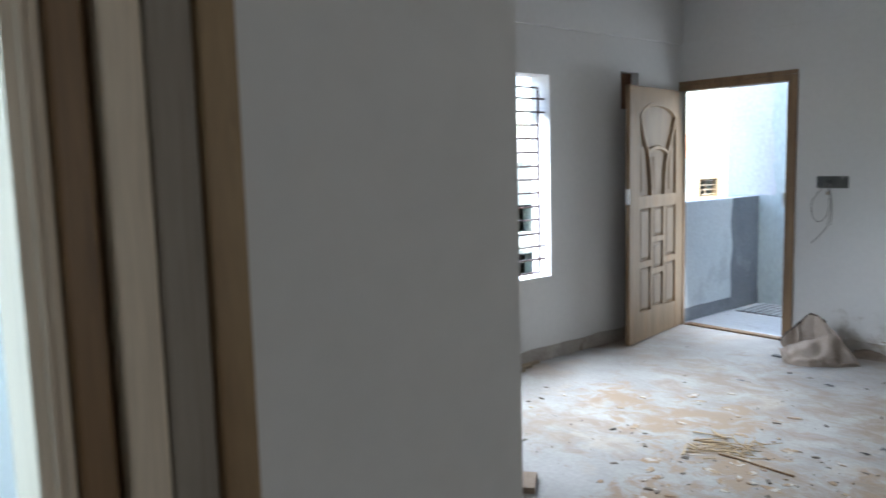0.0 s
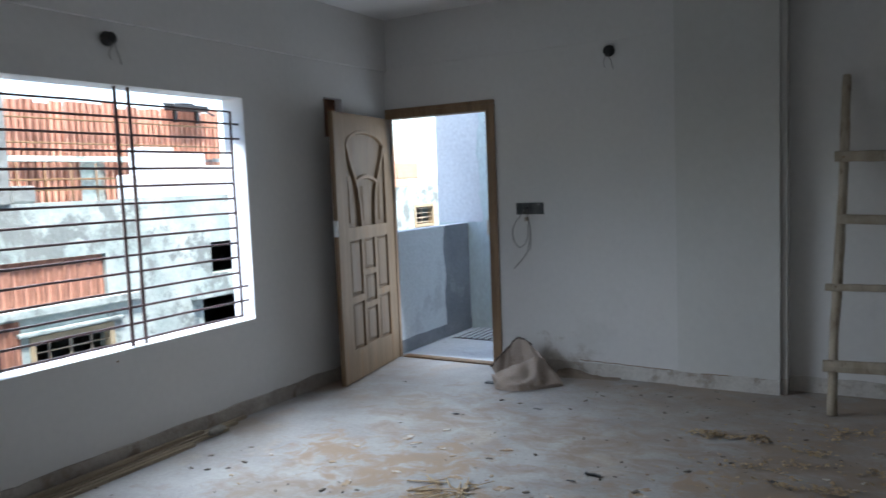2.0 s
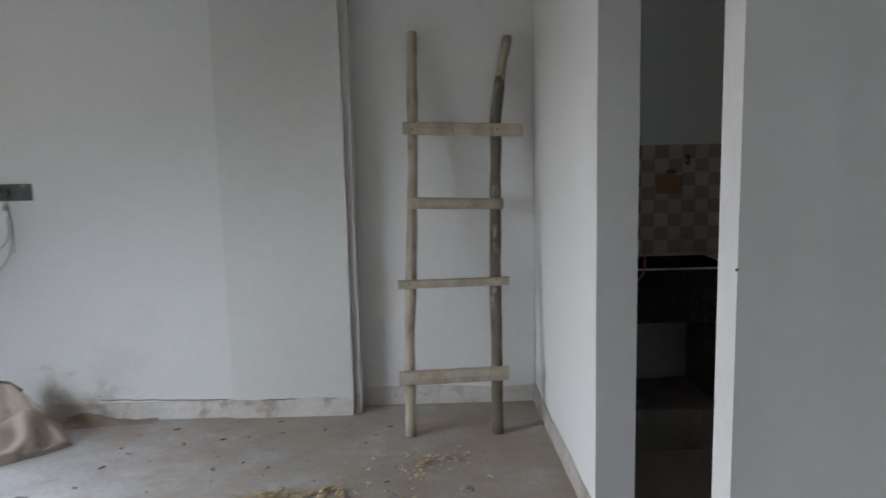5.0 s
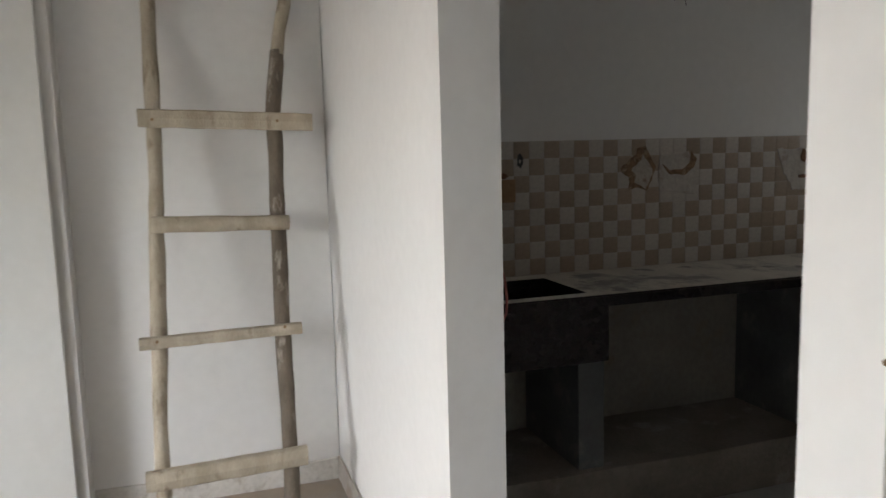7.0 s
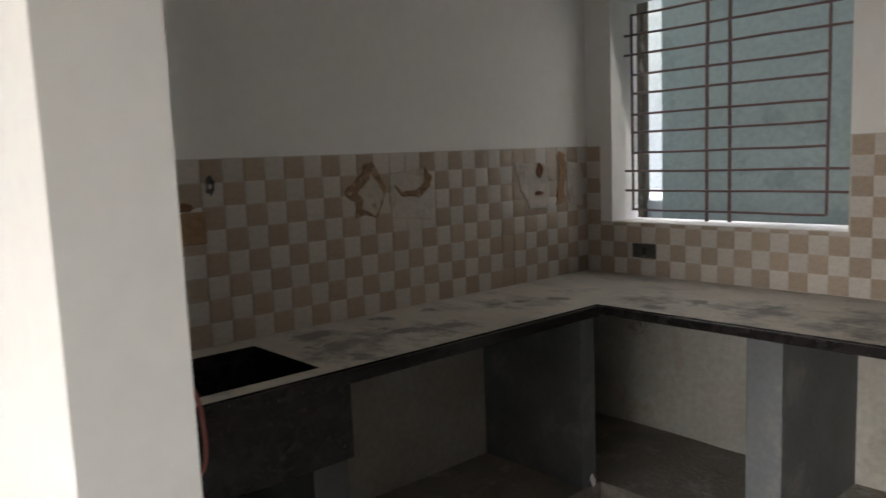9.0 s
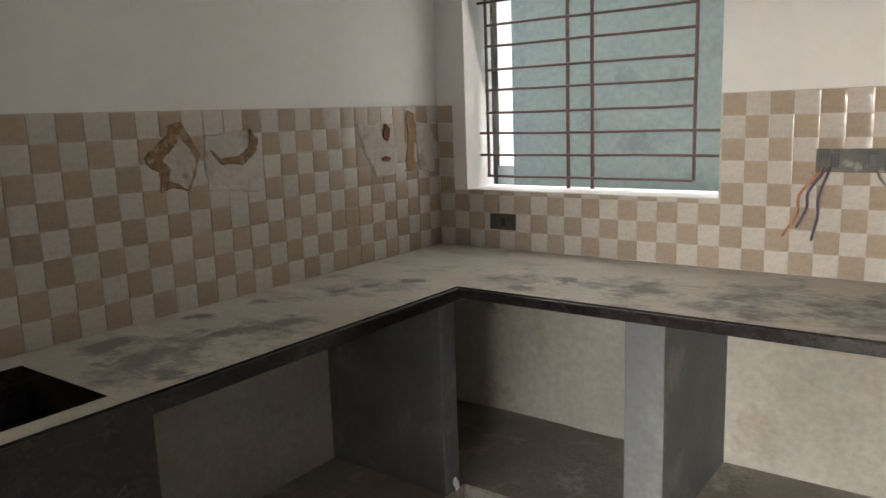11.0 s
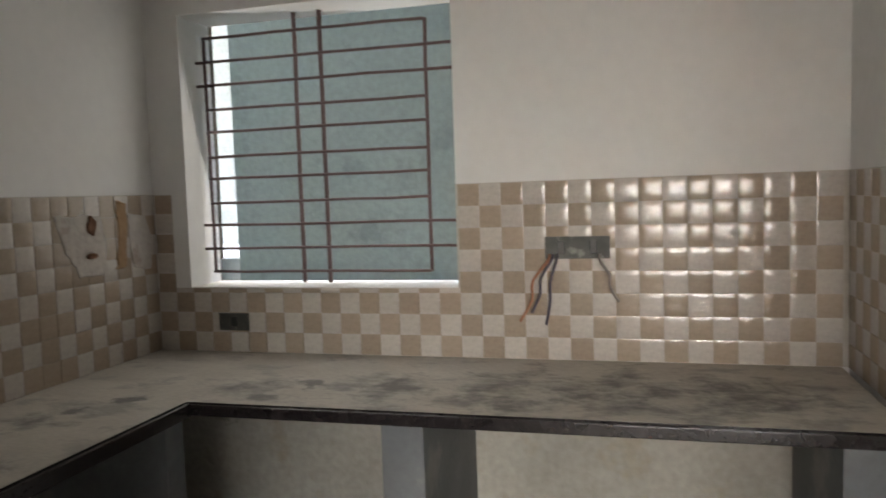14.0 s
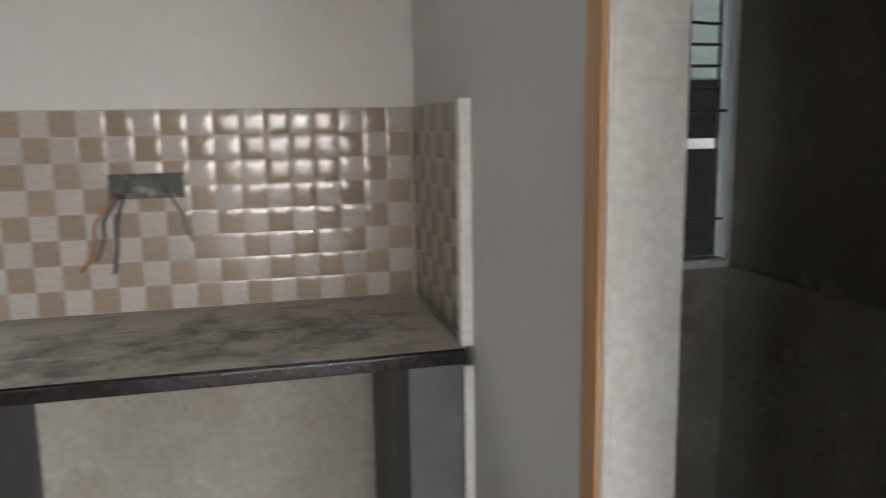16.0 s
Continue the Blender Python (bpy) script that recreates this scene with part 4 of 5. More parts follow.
for cx, cy, sx, sy, count in ((2.87, -1.02, 0.07, 0.03, 150), (3.1, -0.99, 0.045, 0.03, 70), (3.62, -0.65, 0.1, 0.03, 60), (3.5, -0.78, 0.1, 0.05, 30), (3.36, -1.1, 0.07, 0.03, 50), (3.3, -1.32, 0.12, 0.03, 40), (3.72, -1.3, 0.05, 0.05, 50), (3.8, -1.46, 0.05, 0.03, 45), (3.5, -1.6, 0.06, 0.03, 60), (3.3, -1.62, 0.05, 0.02, 40), (3.1, -1.45, 0.12, 0.03, 35), (4.02, -1.62, 0.05, 0.02, 30), (3.5, -0.9, 0.3, 0.3, 60), (3.2, -1.6, 0.3, 0.2, 40), (3.4, -2.0, 0.35, 0.25, 30)):
    for i in range(count):
        x, y = rng.gauss(cx, sx), rng.gauss(cy, sy)
        near = math.exp(-((x - cx) / sx) ** 2 - ((y - cy) / sy) ** 2)
        curl(bm, (x, y, 0.008 + 0.03 * near * rng.random() * (count > 65)), rng.uniform(0.006, 0.016), rng.uniform(0, 6.3), rng.uniform(-0.6, 0.6))
tagged(mesh_object("wood_shavings", bm, M_SHAVE), "small heaps of curled yellow wood shavings on the floor", "wood shavings", kind="stuff")


def batten(y0, y1, x0, x1, z, w, label):
    bm = bmesh.new()
    n = 8
    rows = []
    for k in range(n + 1):
        t = k / n
        x, y = x0 + (x1 - x0) * t, y0 + (y1 - y0) * t
        zz = z + 0.004 * noise.noise(Vector((y, x * 9, z * 50)))
        rows.append([bm.verts.new((x + dx, y, zz + dz)) for dx, dz in ((-w / 2, 0), (w / 2, 0), (w / 2, 0.018), (-w / 2, 0.018))])
    for a, b in zip(rows, rows[1:]):
        for q in range(4):
            bm.faces.new((a[q], a[(q + 1) % 4], b[(q + 1) % 4], b[q]))
    bm.faces.new(rows[0])
    bm.faces.new(rows[-1])
    return tagged(mesh_object("wooden_batten", bm, material("batten_wood", (0.26, 0.2, 0.14), (0.36, 0.29, 0.21), 4.0, 0.8, 0.3, 40, grain=(8, 0.6, 8))), label, "wooden batten", "battens along the window wall")


for y0, y1, x0, x1, z, w in ((-3.9, -1.86, 0.035, 0.03, 0.0, 0.03), (-4.2, -1.98, 0.085, 0.07, 0.0, 0.03), (-4.0, -2.1, 0.13, 0.115, 0.0, 0.028), (-4.3, -2.25, 0.06, 0.055, 0.02, 0.032), (-4.4, -2.4, 0.18, 0.15, 0.0, 0.026)):
    batten(y0, y1, x0, x1, z, w, "long dusty wooden batten lying along the window wall")

bm = bmesh.new()
bmesh.ops.create_icosphere(bm, subdivisions=3, radius=1.0)
for v in bm.verts:
    v.co = Vector((0.13 + v.co.x * 0.028, -2.2 + v.co.y * 0.07, 0.034 + max(v.co.z * 0.026, -0.018) + 0.01 * noise.noise(v.co * 3)))
tagged(mesh_object("plaster_lump", bm, M_UNDER, smooth=True), "pale lump of hardened putty on the battens", "plaster lump")

bm = bmesh.new()
wire(bm, (1.88, -2.5, 0.006), [(0.12, 0.01, 0), (0.13, -0.005, 0), (0.13, 0.0, 0)], 0.006)
tagged(mesh_object("stick", bm, M_BROWN), "thin dark brown stick lying on the floor", "stick")
bm = bmesh.new()
for i in range(46):
    x, y, turn = rng.gauss(1.86, 0.09), rng.gauss(-2.4, 0.09), rng.choice((0.5, 0.9, 2.4)) + rng.uniform(-0.5, 0.5)
    half, w, z = rng.uniform(0.03, 0.13), rng.uniform(0.003, 0.008), 0.001 + 0.012 * rng.random()
    r = bmesh.ops.create_cube(bm, size=1.0)
    m = Matrix.Translation((x, y, z)) @ Matrix.Rotation(turn, 4, "Z") @ Matrix.Rotation(rng.uniform(-0.04, 0.04), 4, "Y")
    for v in r["verts"]:
        v.co = m @ Vector((v.co.x * half * 2, v.co.y * w * 2 * (0.4 if v.co.x > 0 else 1), v.co.z * 0.003))
tagged(mesh_object("wood_splinters", bm, M_SHAVE), "loose heap of thin yellowish wood splinters on the floor", "wood splinters", kind="stuff")
bm = bmesh.new()
vs = add_box(bm, (-0.06, -0.09, 0.0), (0.06, 0.09, 0.03), 0.003)
for v in bm.verts:
    v.co = Matrix.Translation((1.46, -3.48, 0)) @ Matrix.Rotation(0.7, 4, "Z") @ v.co
tagged(mesh_object("wood_offcut", bm, material("offcut", (0.26, 0.19, 0.14), (0.34, 0.26, 0.2), 5, 0.85, 0.2, 40)), "small brown wooden block lying on the floor", "wood offcut")
for i, (x, y, s) in enumerate(((2.44, -1.86, 0.035), (2.37, -1.98, 0.018), (1.75, -0.95, 0.025), (1.3, -1.25, 0.022), (2.62, -2.3, 0.02), (3.25, -1.59, 0.02))):
    bm = bmesh.new()
    n = 5
    grid = [[bm.verts.new((x + (a / n - 0.5) * s * 2.4, y + (b / n - 0.5) * s, 0.006 + 0.35 * s * abs(noise.noise(Vector((a * 0.9, b * 0.9, i + 0.5)))))) for b in range(n + 1)] for a in range(n + 1)]
    for a in range(n):
        for b in range(n):
            bm.faces.new((grid[a][b], grid[a + 1][b], grid[a + 1][b + 1], grid[a][b + 1]))
    bmesh.ops.solidify(bm, geom=list(bm.faces), thickness=0.0025)
    tagged(mesh_object("scrap", bm, M_SLATE), "crumpled dark grey scrap on the floor", "scrap", "scraps on the floor")
# earth swept against the wall beside the sack
bm = bmesh.new()
n, m = 26, 8
rows = []
for i in range(n + 1):
    u = i / n
    row = []
    for j in range(m + 1):
        w = j / m
        h = 0.045 * math.exp(-((u - 0.2) / 0.25) ** 2) + 0.008
        row.append(bm.verts.new((1.52 + 0.5 * u, -0.004 - 0.13 * w * (1 - 0.5 * u), max(0.001, h * (1 - w) ** 1.6 + 0.012 * noise.noise(Vector((u * 9, w * 5, 1)))) if j < m else 0.0)))
    rows.append(row)
for a, b in zip(rows, rows[1:]):
    for j in range(m):
        bm.faces.new((a[j], a[j + 1], b[j + 1], b[j]))
tagged(mesh_object("swept_dirt", bm, M_EARTH, smooth=True), "brown earth swept into a low heap against the wall", "dirt", kind="stuff")
bm = bmesh.new()
tube(bm, [(4.196, -2.557, 1.222), (4.192, -2.561, 1.222)], [0.004, 0.003], 7)
tagged(mesh_object("wall_plug", bm, M_BROWN), "small dark plug in the corner of the wall", "wall plug")


for y, z, r in ((-3.601, 1.417, 0.007), (-2.763, 0.584, 0.006)):
    bm = bmesh.new()
    tube(bm, [(0.0005, y, z), (0.003, y, z), (0.005, y, z)], [r, r * 0.9, r * 0.4], 8)
    tagged(mesh_object("wall_plug", bm, M_BROWN), "small brown plug in the window wall", "wall plug", "plugs in the window wall")


# ---- bedroom doorway ----
M_ASH = material("unpainted_ply", (0.26, 0.22, 0.18), (0.32, 0.28, 0.235), 3.0, 0.7, 0.1, 30, grain=(8, 8, 0.4))


M_STAINED = material("streaked_lining", (0.2, 0.115, 0.05), (0.3, 0.2, 0.1), 2.2, 0.5, 0.1, 30, (0.055, 0.03, 0.015), 0.55, 1.6, grain=(5, 5, 0.8))


def bedroom_frame():
    f = empty("bedroom_door_frame", (3.22, -6.14, 0))
    for side in (1, -1):
        y = lambda d: -5.632 - d if side == 1 else -6.658 + d
        for nm, d0, d1, x0, x1, mat in (("lining", 0.0, 0.034, 3.17, 3.285, M_STAINED), ("jamb", 0.034, 0.073, 3.16, 3.275, M_ASH), ("stop", 0.073, 0.107, 3.155, 3.272, M_PINE),
                                        ("groove", 0.107, 0.113, 3.15, 3.24, M_BROWN), ("jamb", 0.113, 0.142, 3.15, 3.262, M_BROWN), ("moulding", 0.142, 0.171, 3.15, 3.256, M_PINE)):
            bm = bmesh.new()
            add_box(bm, (x0, min(y(d0), y(d1)) + 0.0005, 0), (x1, max(y(d0), y(d1)) - 0.0005, 2.1), 0.004)
            if nm == "moulding":
                for g in (0.15, 0.157):
                    add_box(bm, (3.256, y(g) - 0.002, 0), (3.26, y(g) + 0.002, 2.1), 0.001)
            local(mesh_object(nm, bm, mat), f)
    bm = bmesh.new()
    add_box(bm, (3.16, -6.655, 2.1), (3.28, -5.635, 2.118), 0.003)
    local(mesh_object("head", bm, M_BROWN), f)
    f.location += Vector((-0.04, 0.0255, 0))
    return tagged(f, "stained and pale timber door frame with stepped mouldings", "door frame")


bedroom_frame()


# ---- outside gallery ----
def grating():
    g = empty("drain_grating", (0.3, 1.2, -0.008))
    # Black plate stands for the unlit pit between the bars.
    bm = bmesh.new()
    add_box(bm, (0.04, 0.92, -0.0095), (0.62, 1.43, -0.006))
    local(mesh_object("pit_plate", bm, M_DARK), g)
    for k in range(9):
        bm = bmesh.new()
        x = 0.06 + k * 0.066
        add_box(bm, (x, 0.925, -0.006), (x + 0.03, 1.425, 0.006), 0.003)
        local(mesh_object("bar", bm, M_PARAPET), g)
    return tagged(g, "pale slatted drain grating in the gallery floor", "grating")


grating()
bm = bmesh.new()
prev = None
for k in range(26):
    z = -0.008 + 1.1 * k / 25
    y = 0.93 + 0.03 * noise.noise(Vector((z * 4, 2, 5))) + 0.012 * noise.noise(Vector((z * 17, 5, 1)))
    q = [bm.verts.new((-0.0165, y, z)), bm.verts.new((-0.0165, 1.438, z))]
    if prev:
        bm.faces.new((prev[0], prev[1], q[1], q[0]))
    prev = q
tagged(mesh_object("trim_damp", bm, M_DAMP), "dark damp unpainted stretch of the parapet with a ragged edge", "plaster patch", kind="structure")
band("baseboard_gallery", ((-0.02, 0.045), (-0.02, 1.44)), 0.12, 0.007, "dark cement band at the foot of the parapet", M_DAMP, normal=(1, 0))
# Paler strip at the outer end of the gallery wall.
bm = bmesh.new()
prev = None
for k in range(31):
    z = 1.1 + 1.75 * k / 30
    x = 0.13 + 0.07 * noise.noise(Vector((z * 3, 1, 1))) + 0.03 * noise.noise(Vector((z * 14, 3, 1)))
    q = [bm.verts.new((-0.362, 1.436, z)), bm.verts.new((x, 1.436, z))]
    if prev:
        bm.faces.new((prev[0], prev[1], q[1], q[0]))
    prev = q
tagged(mesh_object("trim_pale_strip", bm, M_WHITEWALL), "pale strip of the gallery wall with a ragged edge", "plaster patch", kind="structure")


# ---- the house across the lane ----
def lane_house():
    F = -2.15
    h = empty("lane_house", (F, 0, -3.4))
    holes = [(-0.075, 0.43, 0.69, 1.01), (-0.22, 0.43, 0.1, 0.465), (-2.0, -1.235, -0.3, 0.415), (-3.2, -1.26, 0.66, 1.02), (3.75, 4.3, 0.885, 1.22)]
    local(wall_mesh("wall", "x", F, -0.2, -9.0, 9.0, -3.4, 1.48, M_CEMENT, holes), h)
    bm = bmesh.new()
    add_box(bm, (-8.0, -9.0, 1.2), (F - 0.2, 9.0, 1.32))
    add_box(bm, (-8.0, -9.0, -3.4), (-7.8, 9.0, 1.2))
    add_box(bm, (-7.8, -9.0, -3.4), (F - 0.2, -8.8, 1.2))
    add_box(bm, (-7.8, 8.8, -3.4), (F - 0.2, 9.0, 1.2))
    local(mesh_object("terrace", bm, M_CEMENT), h)
    # ledge and lintels
    for lo, hi in (((F - 0.01, -3.3, 0.575), (F + 0.06, -0.92, 0.645)), ((F - 0.01, -0.37, 0.468), (F + 0.09, 0.6, 0.515)), ((F - 0.01, -2.1, 0.43), (F + 0.05, -1.15, 0.465))):
        bm = bmesh.new()
        add_box(bm, lo, hi, 0.01)
        for v in bm.verts:
            v.co += Vector((0.006, 0, 0.008)) * noise.noise(v.co * 5)
        local(mesh_object("ledge", bm, M_CEMENT), h)
    # upper walls on the terrace
    for lo, hi in (((F - 0.2, -0.81, 1.48), (F - 0.02, -0.44, 1.95)), ((F - 0.2, -0.44, 1.48), (F - 0.02, -0.05, 1.9)), ((F - 0.2, -0.05, 1.48), (F - 0.02, 0.3, 1.78)), ((F - 0.2, 0.3, 1.48), (F - 0.02, 1.5, 1.7)),
                   ((F - 0.22, -2.17, 1.47), (F + 0.02, -2.05, 2.36)), ((F - 0.2, -0.95, 1.48), (F - 0.02, -0.81, 1.7))):
        bm = bmesh.new()
        add_box(bm, lo, hi, 0.015)
        local(mesh_object("wall", bm, M_WHITEWALL if lo[1] > -1 else M_OLDCEMENT), h)
    # loose stuff standing on the coping
    bm = bmesh.new()
    add_box(bm, (F - 0.17, -2.02, 1.48), (F - 0.03, -1.82, 1.62), 0.02)
    local(mesh_object("water_tub", bm, M_OLDCEMENT), h)
    # window frames
    for y0, y1, z0, z1, nx, nz in ((-2.0, -1.235, -0.3, 0.415, 4, 5), (3.75, 4.3, 0.885, 1.22, 2, 5)):
        w = bmesh.new()
        for lo, hi in (((y0, z1 - 0.045), (y1, z1)), ((y0, z0), (y0 + 0.045, z1 - 0.045)), ((y1 - 0.045, z0), (y1, z1 - 0.045)), ((y0 + 0.045, z0), (y1 - 0.045, z0 + 0.04))):
            add_box(w, (F - 0.08, lo[0], lo[1]), (F + 0.012, hi[0], hi[1]), 0.004)
        win = local(mesh_object("window", w, M_YELLOW), h)
        r = bmesh.new()
        for k in range(1, nx):
            y = y0 + (y1 - y0) * k / nx
            add_box(r, (F - 0.06, y - 0.009, z0 + 0.03), (F - 0.04, y + 0.009, z1 - 0.04))
        for k in range(1, nz):
            z = z0 + (z1 - z0) * k / nz
            tube(r, [(F - 0.03, y0 + 0.04, z), (F - 0.03, y1 - 0.04, z)], 0.007, 5)
        bars = mesh_object("bars", r, M_POLE)
        bars.parent = win
    return tagged(h, "weathered cement house with rusty sheets across the lane", "house")


house = lane_house()


def sheet_mesh():
    """One corrugated sheet, 1 m high, to be scaled."""
    bm = bmesh.new()
    n = 12
    rows = []
    for k in range(n + 1):
        y = 0.19 * k / n
        x = 0.009 * math.sin(2 * math.pi * k / 6)
        rows.append((bm.verts.new((x, y, 0)), bm.verts.new((x, y, 1))))
    for a, b in zip(rows, rows[1:]):
        bm.faces.new((a[0], b[0], b[1], a[1]))
    bmesh.ops.solidify(bm, geom=list(bm.faces), thickness=0.003)
    me = bpy.data.meshes.new("sheet")
    bm.to_mesh(me)
    bm.free()
    me.materials.append(M_SHEET)
    return me


SHEET = sheet_mesh()
rng = random.Random(11)
for k in range(10):
    s = new("sheet", SHEET)
    s.location, s.scale = (-2.19 + rng.uniform(-0.01, 0.01), -3.15 + 0.187 * k, 0.64), (1, 1, 0.38)
    local(s, house)
for k in range(6):
    for z, tall in ((1.49, 0.88), (0.1, 0.46)):
        s = new("sheet", SHEET)
        s.location, s.scale = ((-2.24 if z > 1 else -2.13) + rng.uniform(-0.01, 0.01), (-3.3 if z > 1 else -3.2) + 0.187 * k, z), (1, 1, tall)
        local(s, house)


def shed():
    e = empty("sheet_shed", (-5.3, 1.0, 1.32))
    for k in range(34):
        s = new("sheet", SHEET)
        s.location = (-5.3 + rng.uniform(-0.015, 0.015), -3.2 + 0.186 * k, 2.02 + rng.uniform(-0.02, 0.02))
        s.scale = (1, 1, 0.72 + rng.uniform(-0.03, 0.02))
        local(s, e)
        s = new("sheet", SHEET)
        s.location = (-5.33 + rng.uniform(-0.015, 0.015), -3.2 + 0.186 * k, 1.32)
        s.scale = (1, 1, 0.66)
        if k not in (15, 21, 22):
            local(s, e)
        else:
            bpy.data.objects.remove(s)
    bm = bmesh.new()
    add_box(bm, (-5.27, -3.2, 1.97), (-5.2, 2.6, 2.04), 0.01)
    local(mesh_object("beam", bm, M_CEMENT), e)
    bm = bmesh.new()
    for z in (1.62, 1.75, 2.2, 2.5):
        tube(bm, [(-5.2, -3.2, z), (-5.2, 3.0, z)], 0.012, 5)
    for k in range(18):
        tube(bm, [(-5.19, -3.0 + k * 0.35, 1.35), (-5.19, -3.0 + k * 0.35, 1.95)], 0.01, 5)
    local(mesh_object("railing", bm, M_BROWN), e)
    bm = bmesh.new()
    for y in (2.2, 2.6):
        add_box(bm, (-5.25, y, 2.55), (-5.2, y + 0.05, 2.75))
    add_box(bm, (-5.3, 2.1, 2.72), (-5.1, 2.75, 2.8), 0.01)
    tube(bm, [(-5.2, 2.0, 2.8), (-5.2, 2.5, 2.83), (-5.2, 2.95, 2.68)], 0.015, 5)
    local(mesh_object("stand", bm, M_BLACK), e)
    for z in (1.32,):
        bm = bmesh.new()
        add_box(bm, (-5.6, -3.3, 1.32), (-5.4, 3.2, 2.7))
        local(mesh_object("backing", bm, M_CEMENT), e)
    return tagged(e, "terrace shed of rusty orange corrugated sheets on the roof", "shed")


shed()


def hollow_brick_mesh():
    bm = bmesh.new()
    add_box(bm, (0, 0, 0), (0.1, 0.2, 0.11), 0.004)
    # Hollows are raised black squares with their inner shade in the colour.
    for a in range(3):
        for b in range(2):
            add_box(bm, (0.1, 0.02 + a * 0.058, 0.015 + b * 0.047), (0.1015, 0.06 + a * 0.058, 0.05 + b * 0.047), mat=1)
    me = bpy.data.meshes.new("brick")
    bm.to_mesh(me)
    bm.free()
    me.materials.append(M_BRICK)
    me.materials.append(M_DARK)
    return me


BRICK = hollow_brick_mesh()
stack = empty("brick_stack", (-2.26, 3.5, 1.48))
M_BLOCK = material("clay_blocks", (0.66, 0.36, 0.24), (0.74, 0.45, 0.32), 3.0, 0.9, 0.25, 40)
for lo, hi in (((-2.34, 2.9, 1.48), (-2.2, 3.72, 1.6)), ((-2.33, 2.95, 1.6), (-2.2, 3.42, 1.85)), ((-2.33, 3.43, 1.6), (-2.2, 3.98, 1.82))):
    bm = bmesh.new()
    add_box(bm, lo, hi, 0.012)
    local(mesh_object("clay_slab", bm, M_BLOCK), stack)
for y, z in ((2.98, 1.851), (3.2, 1.851), (3.2, 1.963), (3.0, 1.963)):
    b = new("brick", BRICK)
    b.location = (-2.31 + rng.uniform(-0.01, 0.01), y + rng.uniform(-0.01, 0.01), z)
    local(b, stack)
tagged(stack, "stack of orange hollow clay bricks on the roof edge", "bricks")


def bare_tree(base, height, seed):
    t = empty("bare_tree", base)
    r = random.Random(seed)
    bm = bmesh.new()

    def grow(p, d, length, rad, depth):
        pts, rr = [p], [rad]
        for k in range(4):
            d = (d + Vector((r.uniform(-0.25, 0.25), r.uniform(-0.25, 0.25), r.uniform(-0.05, 0.2)))).normalized()
            p = p + d * length / 4
            pts.append(p)
            rr.append(rad * (1 - 0.15 * (k + 1)))
        tube(bm, pts, rr, 5)
        if depth:
            for _ in range(r.choice((2, 3))):
                grow(pts[r.choice((2, 3, 4))], (d + Vector((r.uniform(-0.9, 0.9), r.uniform(-0.9, 0.9), r.uniform(-0.1, 0.5)))).normalized(), length * 0.62, rad * 0.5, depth - 1)

    grow(Vector(base), Vector((0, 0, 1)), height, 0.12, 4)
    local(mesh_object("branches", bm, M_BARK), t)
    return tagged(t, "leafless grey tree with thin branches beyond the roofs", "tree")


bare_tree((-10.0, 13.0, -3.4), 5.0, 4)


# ---- kitchen ----
KX, KY, KE, TOP = 6.76, -0.115, -2.43, 0.885     # window wall, sink wall, end wall, counter top
grille("kitchen_window_grille", 6.872, (-1.14, -0.755, -0.655, -0.29), [1.165 + 0.0862 * k for k in range(11)], -1.258, -0.258, 1.123, 2.09,
       "dark brown steel rod grille in the kitchen window", 0.0065)


